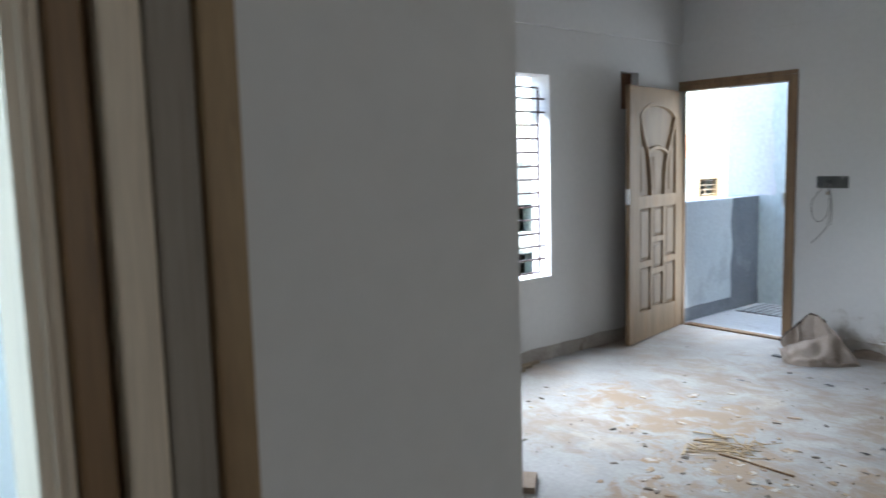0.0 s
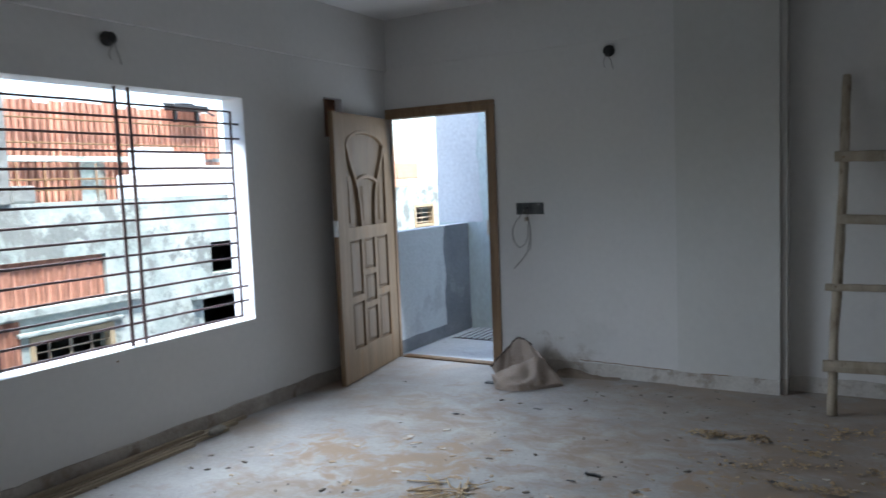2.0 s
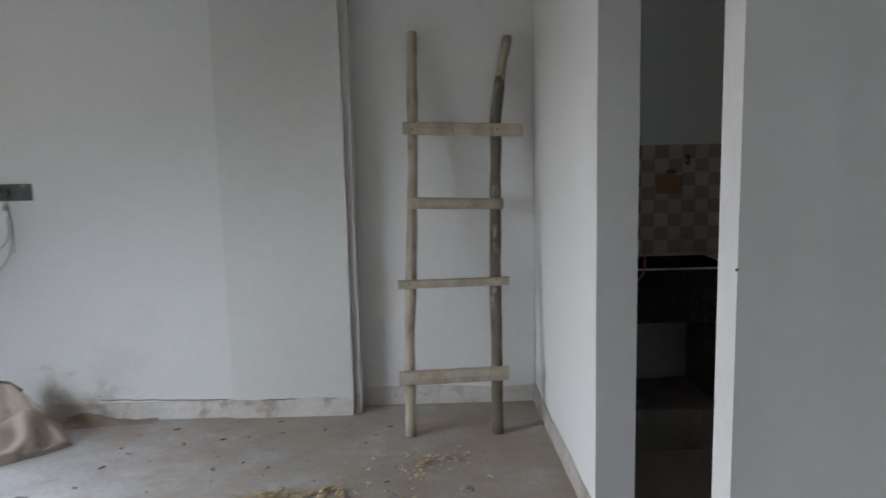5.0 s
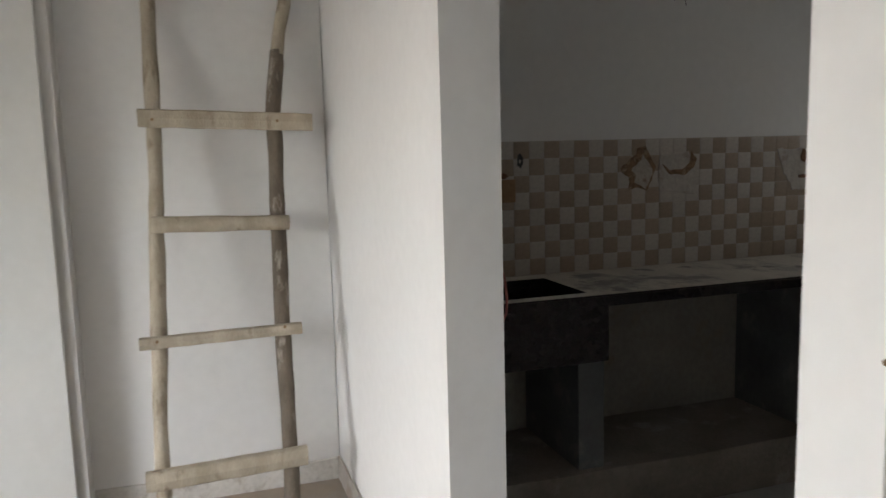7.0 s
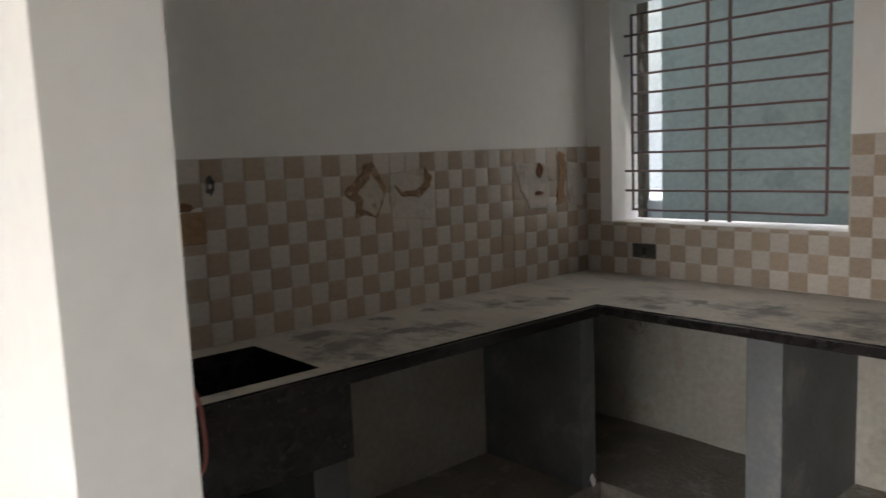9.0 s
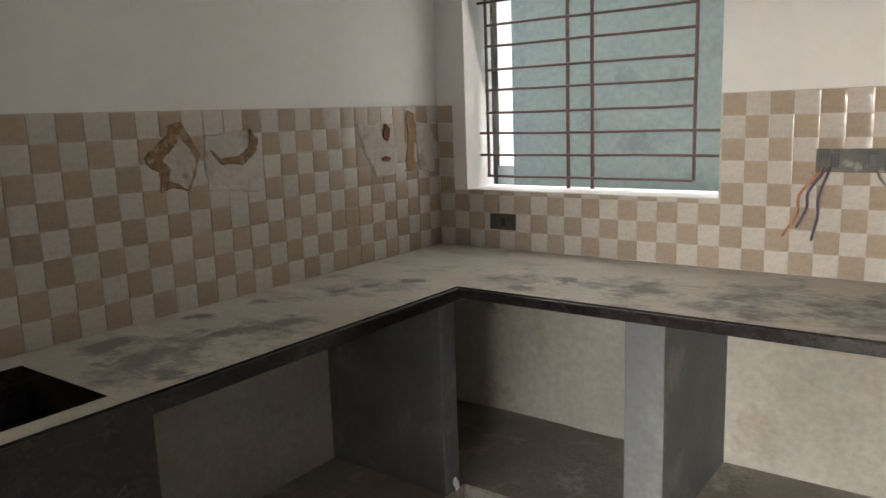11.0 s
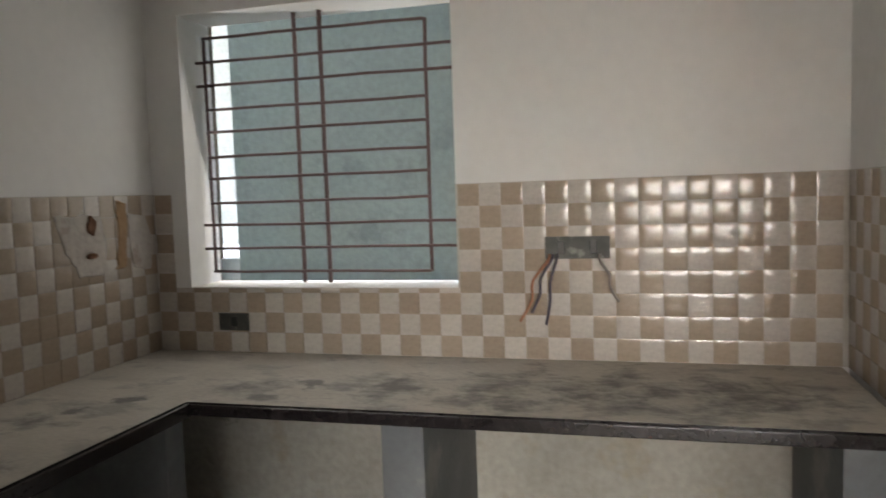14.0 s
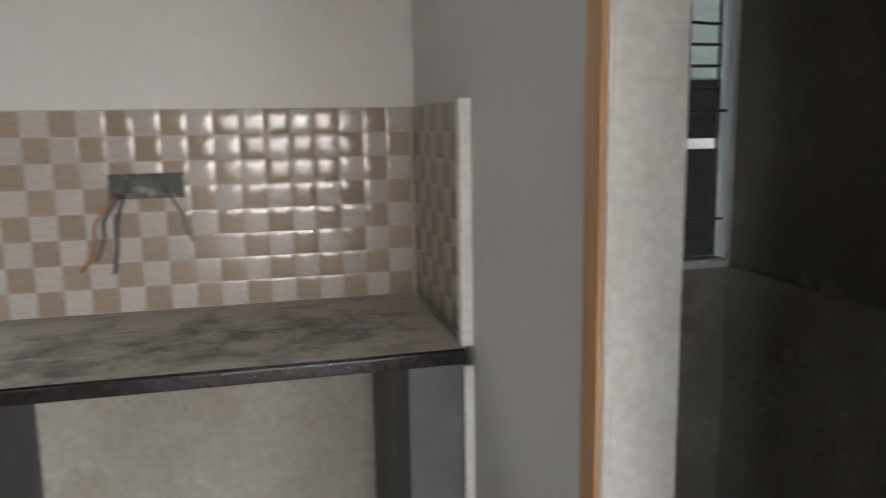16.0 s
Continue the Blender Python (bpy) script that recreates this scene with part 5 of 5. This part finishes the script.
def counter():
    c = empty("kitchen_counter", (6.1, -0.6, 0))
    bm = bmesh.new()
    for x0, x1, y0, y1 in ((4.345, 4.5, -0.64, KY), (4.5, 4.99, -0.21, KY), (4.5, 4.99, -0.64, -0.58), (4.99, 6.13, -0.64, KY), (6.13, KX, -2.408, KY)):
        add_box(bm, (x0, y0, TOP - 0.032), (x1, y1, TOP))
    bmesh.ops.remove_doubles(bm, verts=bm.verts, dist=0.0005)
    for f in bm.faces:
        f.normal_update()
        f.material_index = 0 if f.normal.z > 0.9 or (f.normal.z < -0.9 and f.calc_center_median().z > TOP - 0.005) else 1
    local(mesh_object("worktop", bm, [M_DUST, M_GRANITE]), c)
    bm = bmesh.new()
    add_box(bm, (4.345, -0.652, TOP - 0.043), (6.13, -0.64, TOP - 0.004), 0.004)
    add_box(bm, (6.118, -2.408, TOP - 0.036), (6.13, -0.652, TOP - 0.004), 0.004)
    local(mesh_object("front_edge", bm, M_GRANITE), c)
    # sink: a black stone box let into the top
    bm = bmesh.new()
    for lo, hi in (((4.5, -0.58, 0.64), (4.99, -0.21, 0.66)), ((4.5, -0.21, 0.64), (4.99, -0.19, TOP - 0.033)), ((4.48, -0.6, 0.64), (4.5, -0.19, TOP - 0.033)), ((4.99, -0.6, 0.64), (5.01, -0.19, TOP - 0.033)), ((4.5, -0.6, 0.64), (4.99, -0.58, TOP - 0.033))):
        add_box(bm, lo, hi, 0.003)
    local(mesh_object("sink", bm, M_GRANITE), c)
    bm = bmesh.new()
    add_box(bm, (4.36, -0.636, 0.63), (5.05, -0.606, TOP - 0.034), 0.004)
    local(mesh_object("apron", bm, M_GRANITE), c)
    for nm, lo, hi, mat in (("support", (4.94, -0.6, 0.2), (5.05, KY, 0.628), M_SLATE), ("support", (6.052, -0.625, 0.2), (6.13, KY, TOP - 0.033), M_SLATE),
                            ("support", (6.16, -1.305, 0.2), (KX, -1.19, TOP - 0.033), M_SLATE), ("support", (6.15, -2.425, 0.2), (KX, -2.275, TOP - 0.033), M_SLATE)):
        bm = bmesh.new()
        add_box(bm, lo, hi, 0.004)
        local(mesh_object(nm, bm, mat), c)
    return tagged(c, "black granite kitchen counter with dust-covered top on stone supports", "kitchen counter")


counter()
# Thin skins darker than the wall, standing for the counter's shade.
tagged(box("trim_under_sink", (4.345, KY - 0.004, 0.0), (6.105, KY, TOP - 0.04), M_UNDER), "stained cream plaster under the sink counter, darkened for shade", "plaster", kind="structure")
tagged(box("trim_under_window", (KX - 0.004, -2.275, 0.0), (KX, -0.12, TOP - 0.04), M_UNDER), "stained cream plaster under the window counter, darkened for shade", "plaster", kind="structure")


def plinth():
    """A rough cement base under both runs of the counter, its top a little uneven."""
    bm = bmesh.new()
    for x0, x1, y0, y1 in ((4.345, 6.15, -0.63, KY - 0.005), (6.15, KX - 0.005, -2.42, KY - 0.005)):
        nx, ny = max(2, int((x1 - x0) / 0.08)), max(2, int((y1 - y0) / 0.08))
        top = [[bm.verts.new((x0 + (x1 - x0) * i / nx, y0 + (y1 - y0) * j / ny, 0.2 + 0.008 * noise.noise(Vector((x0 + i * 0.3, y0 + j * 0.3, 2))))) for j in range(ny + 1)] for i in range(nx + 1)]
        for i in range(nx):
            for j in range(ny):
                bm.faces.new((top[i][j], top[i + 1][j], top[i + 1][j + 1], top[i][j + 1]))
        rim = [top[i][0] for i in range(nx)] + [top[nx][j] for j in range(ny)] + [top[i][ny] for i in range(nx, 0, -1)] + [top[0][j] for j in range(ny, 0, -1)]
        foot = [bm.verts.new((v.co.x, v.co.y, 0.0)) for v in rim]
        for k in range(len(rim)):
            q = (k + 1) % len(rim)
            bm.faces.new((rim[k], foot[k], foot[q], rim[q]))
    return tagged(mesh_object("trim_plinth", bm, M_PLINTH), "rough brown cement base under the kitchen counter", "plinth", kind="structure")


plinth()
bm = bmesh.new()
bmesh.ops.create_icosphere(bm, subdivisions=2, radius=1.0)
for v in bm.verts:
    v.co = Vector((6.095 + v.co.x * 0.012 - v.co.z * 0.008, -0.636 + v.co.y * 0.009, 0.224 + v.co.z * 0.026 + 0.012 * noise.noise(v.co * 2)))
tagged(mesh_object("plaster_lump", bm, M_MARBLE), "small white lump of plaster at the foot of the stone support", "plaster lump")

# pale edging where the end tiles stop
tagged(box("trim_edging", (6.138, KE, TOP + 0.001), (6.175, -2.402, 1.462), M_MARBLE, 0.003), "white stone strip edging the tiled wall", "edging", kind="structure")
tagged(box("trim_edging_low", (6.138, KE, 0.0), (6.149, -2.409, TOP - 0.048), M_MARBLE, 0.003), "white stone strip below the counter", "edging", kind="structure")


def metal_box(name, lo, hi, out, label):
    """A shallow recessed-looking back box: rim, dark inside, terminals."""
    e = empty(name, lo)
    bm = bmesh.new()
    y0, z0, y1, z1 = lo[1], lo[2], hi[1], hi[2]
    x = lo[0]
    for a, b in (((y0, z0), (y1, z0 + 0.005)), ((y0, z1 - 0.005), (y1, z1)), ((y0, z0), (y0 + 0.005, z1)), ((y1 - 0.005, z0), (y1, z1))):
        add_box(bm, (x - out, a[0], a[1]), (x - 0.001, b[0], b[1]))
    local(mesh_object("rim", bm, M_METALBOX), e)
    bm = bmesh.new()
    add_box(bm, (x - out + 0.003, y0 + 0.004, z0 + 0.004), (x - 0.001, y1 - 0.004, z1 - 0.004))
    local(mesh_object("inside", bm, M_METALBOX), e)
    n = max(1, int((y1 - y0) / 0.07))
    for k in range(n):
        bm = bmesh.new()
        yc = y0 + (y1 - y0) * (k + 0.5) / n
        add_box(bm, (x - out, yc - 0.012, z0 + 0.014), (x - out + 0.004, yc + 0.012, z1 - 0.014), 0.002)
        local(mesh_object("terminal", bm, M_BLACK), e)
    return tagged(e, label, "switch box")


ko = metal_box("kitchen_switch_box", (KX - 0.006, -1.752, 1.212), (KX, -1.55, 1.282), 0.01, "grey metal switch box with loose wires in the tiles")
ks = metal_box("kitchen_socket_box", (KX - 0.006, -0.486, 0.965), (KX, -0.37, 1.027), 0.006, "small grey metal socket box below the window")
for y, drift, mat, far in ((-1.565, 0.05, "red_wire", 0.2), (-1.59, 0.02, "black_wire", 0.21), (-1.72, -0.03, "grey_wire", 0.13), (-1.575, 0.035, "black_wire", 0.17)):
    bm = bmesh.new()
    wire(bm, (KX - 0.014, y, 1.225), [(-0.03, drift * 0.1, -0.02), (-0.012, drift * 0.9, -far * 0.3), (0.004, drift * 0.1, -far * 0.3), (0.01, drift * 0.8, -far * 0.35)], 0.0045)
    tone = {"red_wire": ((0.34, 0.13, 0.07), (0.4, 0.18, 0.1)), "black_wire": ((0.06, 0.05, 0.08), (0.09, 0.08, 0.11)), "grey_wire": ((0.2, 0.17, 0.16), (0.26, 0.22, 0.2))}[mat]
    local(mesh_object("loose_wire", bm, material(mat, *tone, 8.0, 0.5, 0.05, 60)), ko)

bm = bmesh.new()
wire(bm, (4.351, -1.16, 1.2), [(0.02, -0.02, -0.06), (0.014, -0.034, -0.05), (0.0, -0.015, -0.043), (0.0, -0.003, -0.033), (0.0, 0.017, -0.04), (-0.02, 0.027, -0.035)], 0.0035)
tagged(mesh_object("red_wire", bm, material("faded_red_wire", (0.3, 0.07, 0.06), (0.36, 0.11, 0.09), 8.0, 0.5, 0.05, 60)), "red wire hanging out of the partition wall", "wire")

# vent sleeve beside the window
v = empty("vent_sleeve", (KX, -0.18, 2.336))
# Black disc set proud of the wall gives the unlit bore.
bm = bmesh.new()
tube(bm, [(KX - 0.001, -0.18, 2.336), (KX - 0.006, -0.18, 2.336)], 0.047, 24)
local(mesh_object("bore_disc", bm, M_DARK), v)
bm = bmesh.new()
for k in range(24):
    a = 2 * math.pi * k / 24
    b = 2 * math.pi * (k + 1) / 24
    quad = []
    for ang in (a, b):
        for r in (0.046, 0.051):
            quad.append(bm.verts.new((KX - 0.009, -0.18 + r * math.cos(ang), 2.336 + r * math.sin(ang))))
    bm.faces.new((quad[0], quad[1], quad[3], quad[2]))
bmesh.ops.solidify(bm, geom=list(bm.faces), thickness=0.006)
local(mesh_object("ring", bm, M_METALBOX), v)
tagged(v, "round vent with a plastic rim high on the wall, its hole a black disc", "vent")


def chipped(name, cx, cz, w, h, seed, mat, proud, label):
    """A ragged patch of bared plaster on the sink wall."""
    bm = bmesh.new()
    n = 26
    y = KY - 0.0085 - proud
    rim, inner = [], []
    for k in range(n):
        a = 2 * math.pi * k / n
        s = 1 + 0.35 * noise.noise(Vector((math.cos(a) * 2 + seed, math.sin(a) * 2, seed))) + 0.2 * noise.noise(Vector((math.cos(a) * 6, math.sin(a) * 6, seed + 4)))
        rim.append(bm.verts.new((cx + w * s * math.cos(a), KY - 0.001, cz + h * s * math.sin(a))))
        inner.append(bm.verts.new((cx + w * 0.9 * s * math.cos(a), y + 0.002 * noise.noise(Vector((k, seed, 1))), cz + h * 0.9 * s * math.sin(a))))
    mid = bm.verts.new((cx, y + 0.004, cz))
    for k in range(n):
        q = (k + 1) % n
        bm.faces.new((rim[k], rim[q], inner[q], inner[k]))
        bm.faces.new((inner[k], inner[q], mid))
    return tagged(mesh_object(name, bm, mat), label, "wall damage")


M_CLAY = material("clay_block", (0.25, 0.145, 0.075), (0.32, 0.2, 0.11), 12.0, 0.9, 0.5, 50)
M_MORTAR = material("pale_mortar", (0.38, 0.33, 0.285), (0.46, 0.41, 0.36), 12.0, 0.9, 0.6, 50, (0.24, 0.16, 0.115), 0.4, 12)
M_SMEAR = material("grey_mortar", (0.4, 0.36, 0.33), (0.46, 0.42, 0.385), 10.0, 0.9, 0.4, 50, (0.33, 0.28, 0.24), 0.35, 9)
def torn(name, outline, seed, mat, proud, label):
    """A ragged patch on the sink wall inside an outline of (x, z) corners."""
    bm = bmesh.new()
    y = KY - 0.0088 - proud
    ring = []
    for (x0, z0), (x1, z1) in zip(outline, outline[1:] + outline[:1]):
        for k in range(6):
            t = k / 6
            q = Vector((x0 + (x1 - x0) * t, z0 + (z1 - z0) * t, seed))
            ring.append((q.x + 0.009 * noise.noise(q * 38), q.y + 0.009 * noise.noise(q * 38 + Vector((7, 3, 1)))))
    cx, cz = sum(p[0] for p in ring) / len(ring), sum(p[1] for p in ring) / len(ring)
    foot = [bm.verts.new((x, KY - 0.001, z)) for x, z in ring]
    lip = [bm.verts.new((x + (cx - x) * 0.06, y + 0.0012 * noise.noise(Vector((x * 60, z * 60, seed))), z + (cz - z) * 0.06)) for x, z in ring]
    n = len(ring)
    for k in range(n):
        q = (k + 1) % n
        bm.faces.new((foot[k], foot[q], lip[q], lip[k]))
    bmesh.ops.triangulate(bm, faces=[bm.faces.new(lip)])
    return tagged(mesh_object(name, bm, mat), label, "wall damage")


M_RUST = material("rust_brown_brick", (0.15, 0.09, 0.05), (0.25, 0.155, 0.09), 30.0, 0.95, 0.8, 60, (0.36, 0.28, 0.21), 0.35, 25)
torn("chiselled_patch", [(5.405, 1.333), (5.45, 1.365), (5.485, 1.4), (5.49, 1.425), (5.54, 1.436), (5.565, 1.382), (5.595, 1.33), (5.57, 1.26), (5.548, 1.225), (5.5, 1.245), (5.452, 1.225), (5.445, 1.29)], 1.3, M_RUST, 0.0, "chiselled hole with rust-brown brick edges in the tiled wall")
torn("mortar_patch", [(5.46, 1.325), (5.5, 1.36), (5.52, 1.395), (5.545, 1.37), (5.58, 1.325), (5.56, 1.27), (5.54, 1.235), (5.5, 1.255), (5.475, 1.265), (5.49, 1.3)], 4.1, M_MORTAR, 0.002, "rough grey-white mortar patch round a pipe in the tiles")
torn("mortar_patch", [(5.61, 1.39), (5.77, 1.402), (5.8, 1.3), (5.805, 1.2), (5.7, 1.212), (5.605, 1.222), (5.6, 1.3)], 2.2, M_SMEAR, 0.0, "pale mortar smeared where a tile is missing")
torn("chiselled_patch", [(5.618, 1.345), (5.655, 1.318), (5.73, 1.318), (5.77, 1.345), (5.782, 1.398), (5.806, 1.372), (5.8, 1.33), (5.745, 1.287), (5.66, 1.297)], 7.7, M_RUST, 0.004, "curved chiselled slot showing rust-brown brick")
torn("mortar_patch", [(6.26, 1.405), (6.33, 1.4), (6.47, 1.4), (6.5, 1.3), (6.47, 1.19), (6.36, 1.2), (6.3, 1.28)], 5.2, M_SMEAR, 0.0, "cracked pale mortar patch in the tiled wall")
torn("chiselled_patch", [(6.545, 1.45), (6.595, 1.44), (6.6, 1.36), (6.585, 1.21), (6.53, 1.2), (6.55, 1.32)], 3.4, M_CLAY, 0.0, "tall narrow chiselled strip of bare orange-brown clay")
torn("mortar_patch", [(6.6, 1.4), (6.7, 1.39), (6.735, 1.3), (6.72, 1.19), (6.62, 1.2), (6.605, 1.3)], 6.6, M_SMEAR, 0.0, "grey mortar smeared over the tiles by the corner")
# Holes are raised dark patches; their inner shade is in the colour.
chipped("chiselled_patch", 6.42, 1.362, 0.018, 0.032, 2.7, M_REDBRICK, 0.007, "small raised dark patch as a hole in the mortar patch")
chipped("chiselled_patch", 6.414, 1.265, 0.025, 0.01, 5.9, M_REDBRICK, 0.007, "small raised dark patch as a hole in the mortar patch")
tagged(box("clay_block", (4.76, KY - 0.012, 1.205), (4.902, KY - 0.001, 1.302), M_CLAY, 0.004), "bare orange-brown clay block where tiles are missing", "wall damage")
# Another hole given by a raised black patch.
chipped("chiselled_patch", 4.925, 1.378, 0.014, 0.032, 8.1, M_BLACK, 0.001, "small raised black patch as a hole in the tiles by the sink")
chipped("chiselled_patch", 4.84, 1.318, 0.03, 0.014, 6.1, M_REDBRICK, 0.001, "dark crumbled gap above the bare clay block")


# ---- doorway and dark room beyond the kitchen ----
def inner_frame():
    f = empty("kitchen_door_frame", (5.1, -2.5, 0))
    for nm, lo, hi, mat in (("architrave", (5.44, -2.445, 0), (5.493, -2.4305, 2.14), M_ORANGE), ("jamb", (5.43, -2.54, 0), (5.445, -2.43, 2.085), M_MARBLE), ("edge", (5.43, -2.436, 0), (5.44, -2.4305, 2.1), M_MARBLE),
                            ("jamb", (4.74, -2.54, 0), (4.755, -2.43, 2.085), M_MARBLE), ("head", (4.74, -2.54, 2.085), (5.445, -2.43, 2.1), M_MARBLE)):
        bm = bmesh.new()
        if nm == "architrave":
            lo, hi = (lo[0], -2.4295, lo[2]), (hi[0], -2.412, hi[2])
        if nm == "edge":
            lo, hi = (lo[0], -2.4295, lo[2]), (hi[0], -2.42, hi[2])
        add_box(bm, lo, hi, 0.003)
        local(mesh_object(nm, bm, mat), f)
    return tagged(f, "white doorway lining with an orange-brown wooden edge", "door frame")


inner_frame()
tagged(box("trim_dado", (4.69, -3.545, 0.0), (KX, -3.52, 0.905), M_UNDER, 0.004), "brownish plastered dado of the dark room", "dado", kind="structure")
tagged(box("trim_dado_window", (KX - 0.02, -3.52, 0.0), (KX, -2.545, 0.905), M_UNDER, 0.004), "brownish plaster under the dark room window", "dado", kind="structure")
grille("dark_room_grille", 6.8, (-3.5, -3.38, -3.31, -3.18), [1.0, 1.07, 1.44, 1.51, 1.587, 1.654, 1.729, 1.804, 1.88, 1.95, 2.03], -3.528, -3.162, 0.933, 2.098, "dark steel rod grille in a narrow window")
tagged(box("sill_board", (6.73, -3.519, 0.906), (6.826, -3.162, 0.93), M_MARBLE, 0.003), "white stone sill of the narrow window", "window sill", kind="structure")

# ---- buildings and added sky blockers outside the kitchen ----
n1 = empty("back_house", (8.0, -1.5, -3.4))
# Runs long and tall out of view to keep sky light out.
local(wall_mesh("wall", "x", 7.9, 0.2, -16.0, 0.21, -3.4, 9.0, M_NEIGHBOUR, [(-4.7, -3.75, 0.2, 1.62)]), n1)
# Black sheet gives the dark inside behind the window hole.
bm = bmesh.new()
add_box(bm, (8.12, -16.0, -3.4), (8.2, 0.2, 9.0))
local(mesh_object("lining", bm, M_DARK), n1)
bm = bmesh.new()
add_box(bm, (7.86, -4.72, 1.27), (7.9, -3.73, 1.32))
local(mesh_object("window_bar", bm, M_WHITEWALL), n1)
tagged(n1, "plain blue-grey rendered house close behind the kitchen", "house")
# Three unseen blockers that cut the sky light reaching the kitchen window.
tagged(box("wall_sky_block", (6.96, -16.2, -3.4), (8.1, -16.0, 9.0), M_NEIGHBOUR), "unseen plain wall added to darken the back lane", "wall", kind="structure")
tagged(box("wall_sky_block_far", (5.0, 6.0, -3.4), (9.4, 6.2, 9.0), M_NEIGHBOUR), "unseen plain wall added to darken the far end of the back lane", "wall", kind="structure")
tagged(box("wall_sky_block_rear", (5.0, 0.28, -3.4), (6.96, 6.0, 9.0), M_NEIGHBOUR), "unseen plain block added along the back lane to shut out sky light", "wall", kind="structure")
n2 = empty("white_house", (9.5, 1.5, -3.4))
bm = bmesh.new()
add_box(bm, (9.2, -0.6, -3.4), (9.4, 6.0, 9.0))
local(mesh_object("wall", bm, M_GLOOM), n2)
bm = bmesh.new()
add_box(bm, (7.97, 0.22, 0.9), (9.2, 3.0, 1.12), 0.01)
local(mesh_object("ledge", bm, M_WHITEWALL), n2)
bm = bmesh.new()
add_box(bm, (7.93, 0.36, -3.4), (8.0, 0.47, 4.6), 0.01)
local(mesh_object("down_pipe", bm, M_DARKPOLE), n2)
tagged(n2, "sunlit whitewashed house seen past the corner", "house")


# ---- wall tiles ----
PITCH = 0.0715


def tile_mesh(mat):
    """A pillowed tile, one pitch square less the joint, facing -y."""
    bm = bmesh.new()
    s = PITCH - 0.0017
    steps = (0.0, 0.06, 0.3, 0.7, 0.94, 1.0)
    n = len(steps) - 1

    def swell(u):
        return 1 - abs(2 * u - 1) ** 2.6

    rows = [[bm.verts.new((u * s, -0.0032 - 0.0008 * swell(u) * swell(w) - 0.0005 * min(1, swell(u) * 4) * min(1, swell(w) * 4), w * s)) for w in steps] for u in steps]
    for i in range(n):
        for j in range(n):
            bm.faces.new((rows[i][j], rows[i + 1][j], rows[i + 1][j + 1], rows[i][j + 1])).smooth = True
    ring = [rows[i][0] for i in range(n)] + [rows[n][j] for j in range(n)] + [rows[i][n] for i in range(n, 0, -1)] + [rows[0][j] for j in range(n, 0, -1)]
    rim = [bm.verts.new(v.co) for v in ring]
    back = [bm.verts.new((v.co.x, 0, v.co.z)) for v in ring]
    for k in range(len(rim)):
        q = (k + 1) % len(rim)
        bm.faces.new((rim[k], back[k], back[q], rim[q]))
    me = bpy.data.meshes.new("tile")
    bm.to_mesh(me)
    bm.free()
    me.materials.append(mat)
    return me


TILES = (tile_mesh(M_TILE_A), tile_mesh(M_TILE_B))


def tiled(wall_name, count, place, angle, skip=None, shift=0, redone=()):
    """Eight rows of tiles hung on a wall; place(k) gives the foot of column k."""
    host = bpy.data.objects[wall_name]
    for k in range(count):
        for r in range(8):
            z = TOP + 0.002 + r * PITCH
            cut = 1.0
            if skip:
                cut = skip(k, z)
                if cut <= 0:
                    continue
            x, y = place(k)
            pick = (k + r + shift) % 2
            if redone and (k, r) in redone:
                pick = 1 - pick
            t = new("tile", TILES[pick])
            t.parent = host
            t.matrix_basis = pose(x + random.uniform(-0.0004, 0.0004), y, z, random.uniform(-0.6, 0.6), 0, angle + random.uniform(-0.6, 0.6))
            t.scale = (1, 1, cut)


def below_window(k, z):
    y = -0.118 - k * PITCH
    if y - PITCH < KWIN[1] - 0.004 and y > KWIN[0] + 0.02:
        top = KWIN[2] - 0.004
        return min(1.0, (top - z) / PITCH) if z < top - 0.008 else 0
    return 1.0


tagged(box("trim_grout_sink", (4.34, KY - 0.0022, TOP), (KX, KY, TOP + 0.575), M_GROUT), "pale grout bed behind the tiles", "grout", kind="structure")
tagged(box("trim_grout_end", (6.176, KE, TOP), (KX, KE + 0.0022, TOP + 0.575), M_GROUT), "pale grout bed behind the tiles", "grout", kind="structure")
tagged(box("trim_grout_window", (KX - 0.0022, KWIN[0], TOP), (KX, KY, KWIN[2] - 0.003), M_GROUT), "pale grout bed behind the tiles", "grout", kind="structure")
tagged(box("trim_grout_window_side", (KX - 0.0022, KE, TOP), (KX, KWIN[0], TOP + 0.575), M_GROUT), "pale grout bed behind the tiles", "grout", kind="structure")
tiled("wall_kitchen_sink", 33, lambda k: (4.397 + k * PITCH, KY - 0.002), 0, redone={(25, 0), (25, 2), (26, 5), (27, 4), (26, 7), (27, 6), (28, 5), (29, 6), (18, 6), (19, 5), (18, 4), (17, 7)})
tiled("wall_kitchen_window", 32, lambda k: (KX - 0.002, -0.124 - k * PITCH), -90, below_window, 1)
tiled("wall_kitchen_end", 8, lambda k: (KX - 0.012 - k * PITCH, KE + 0.002), 180)
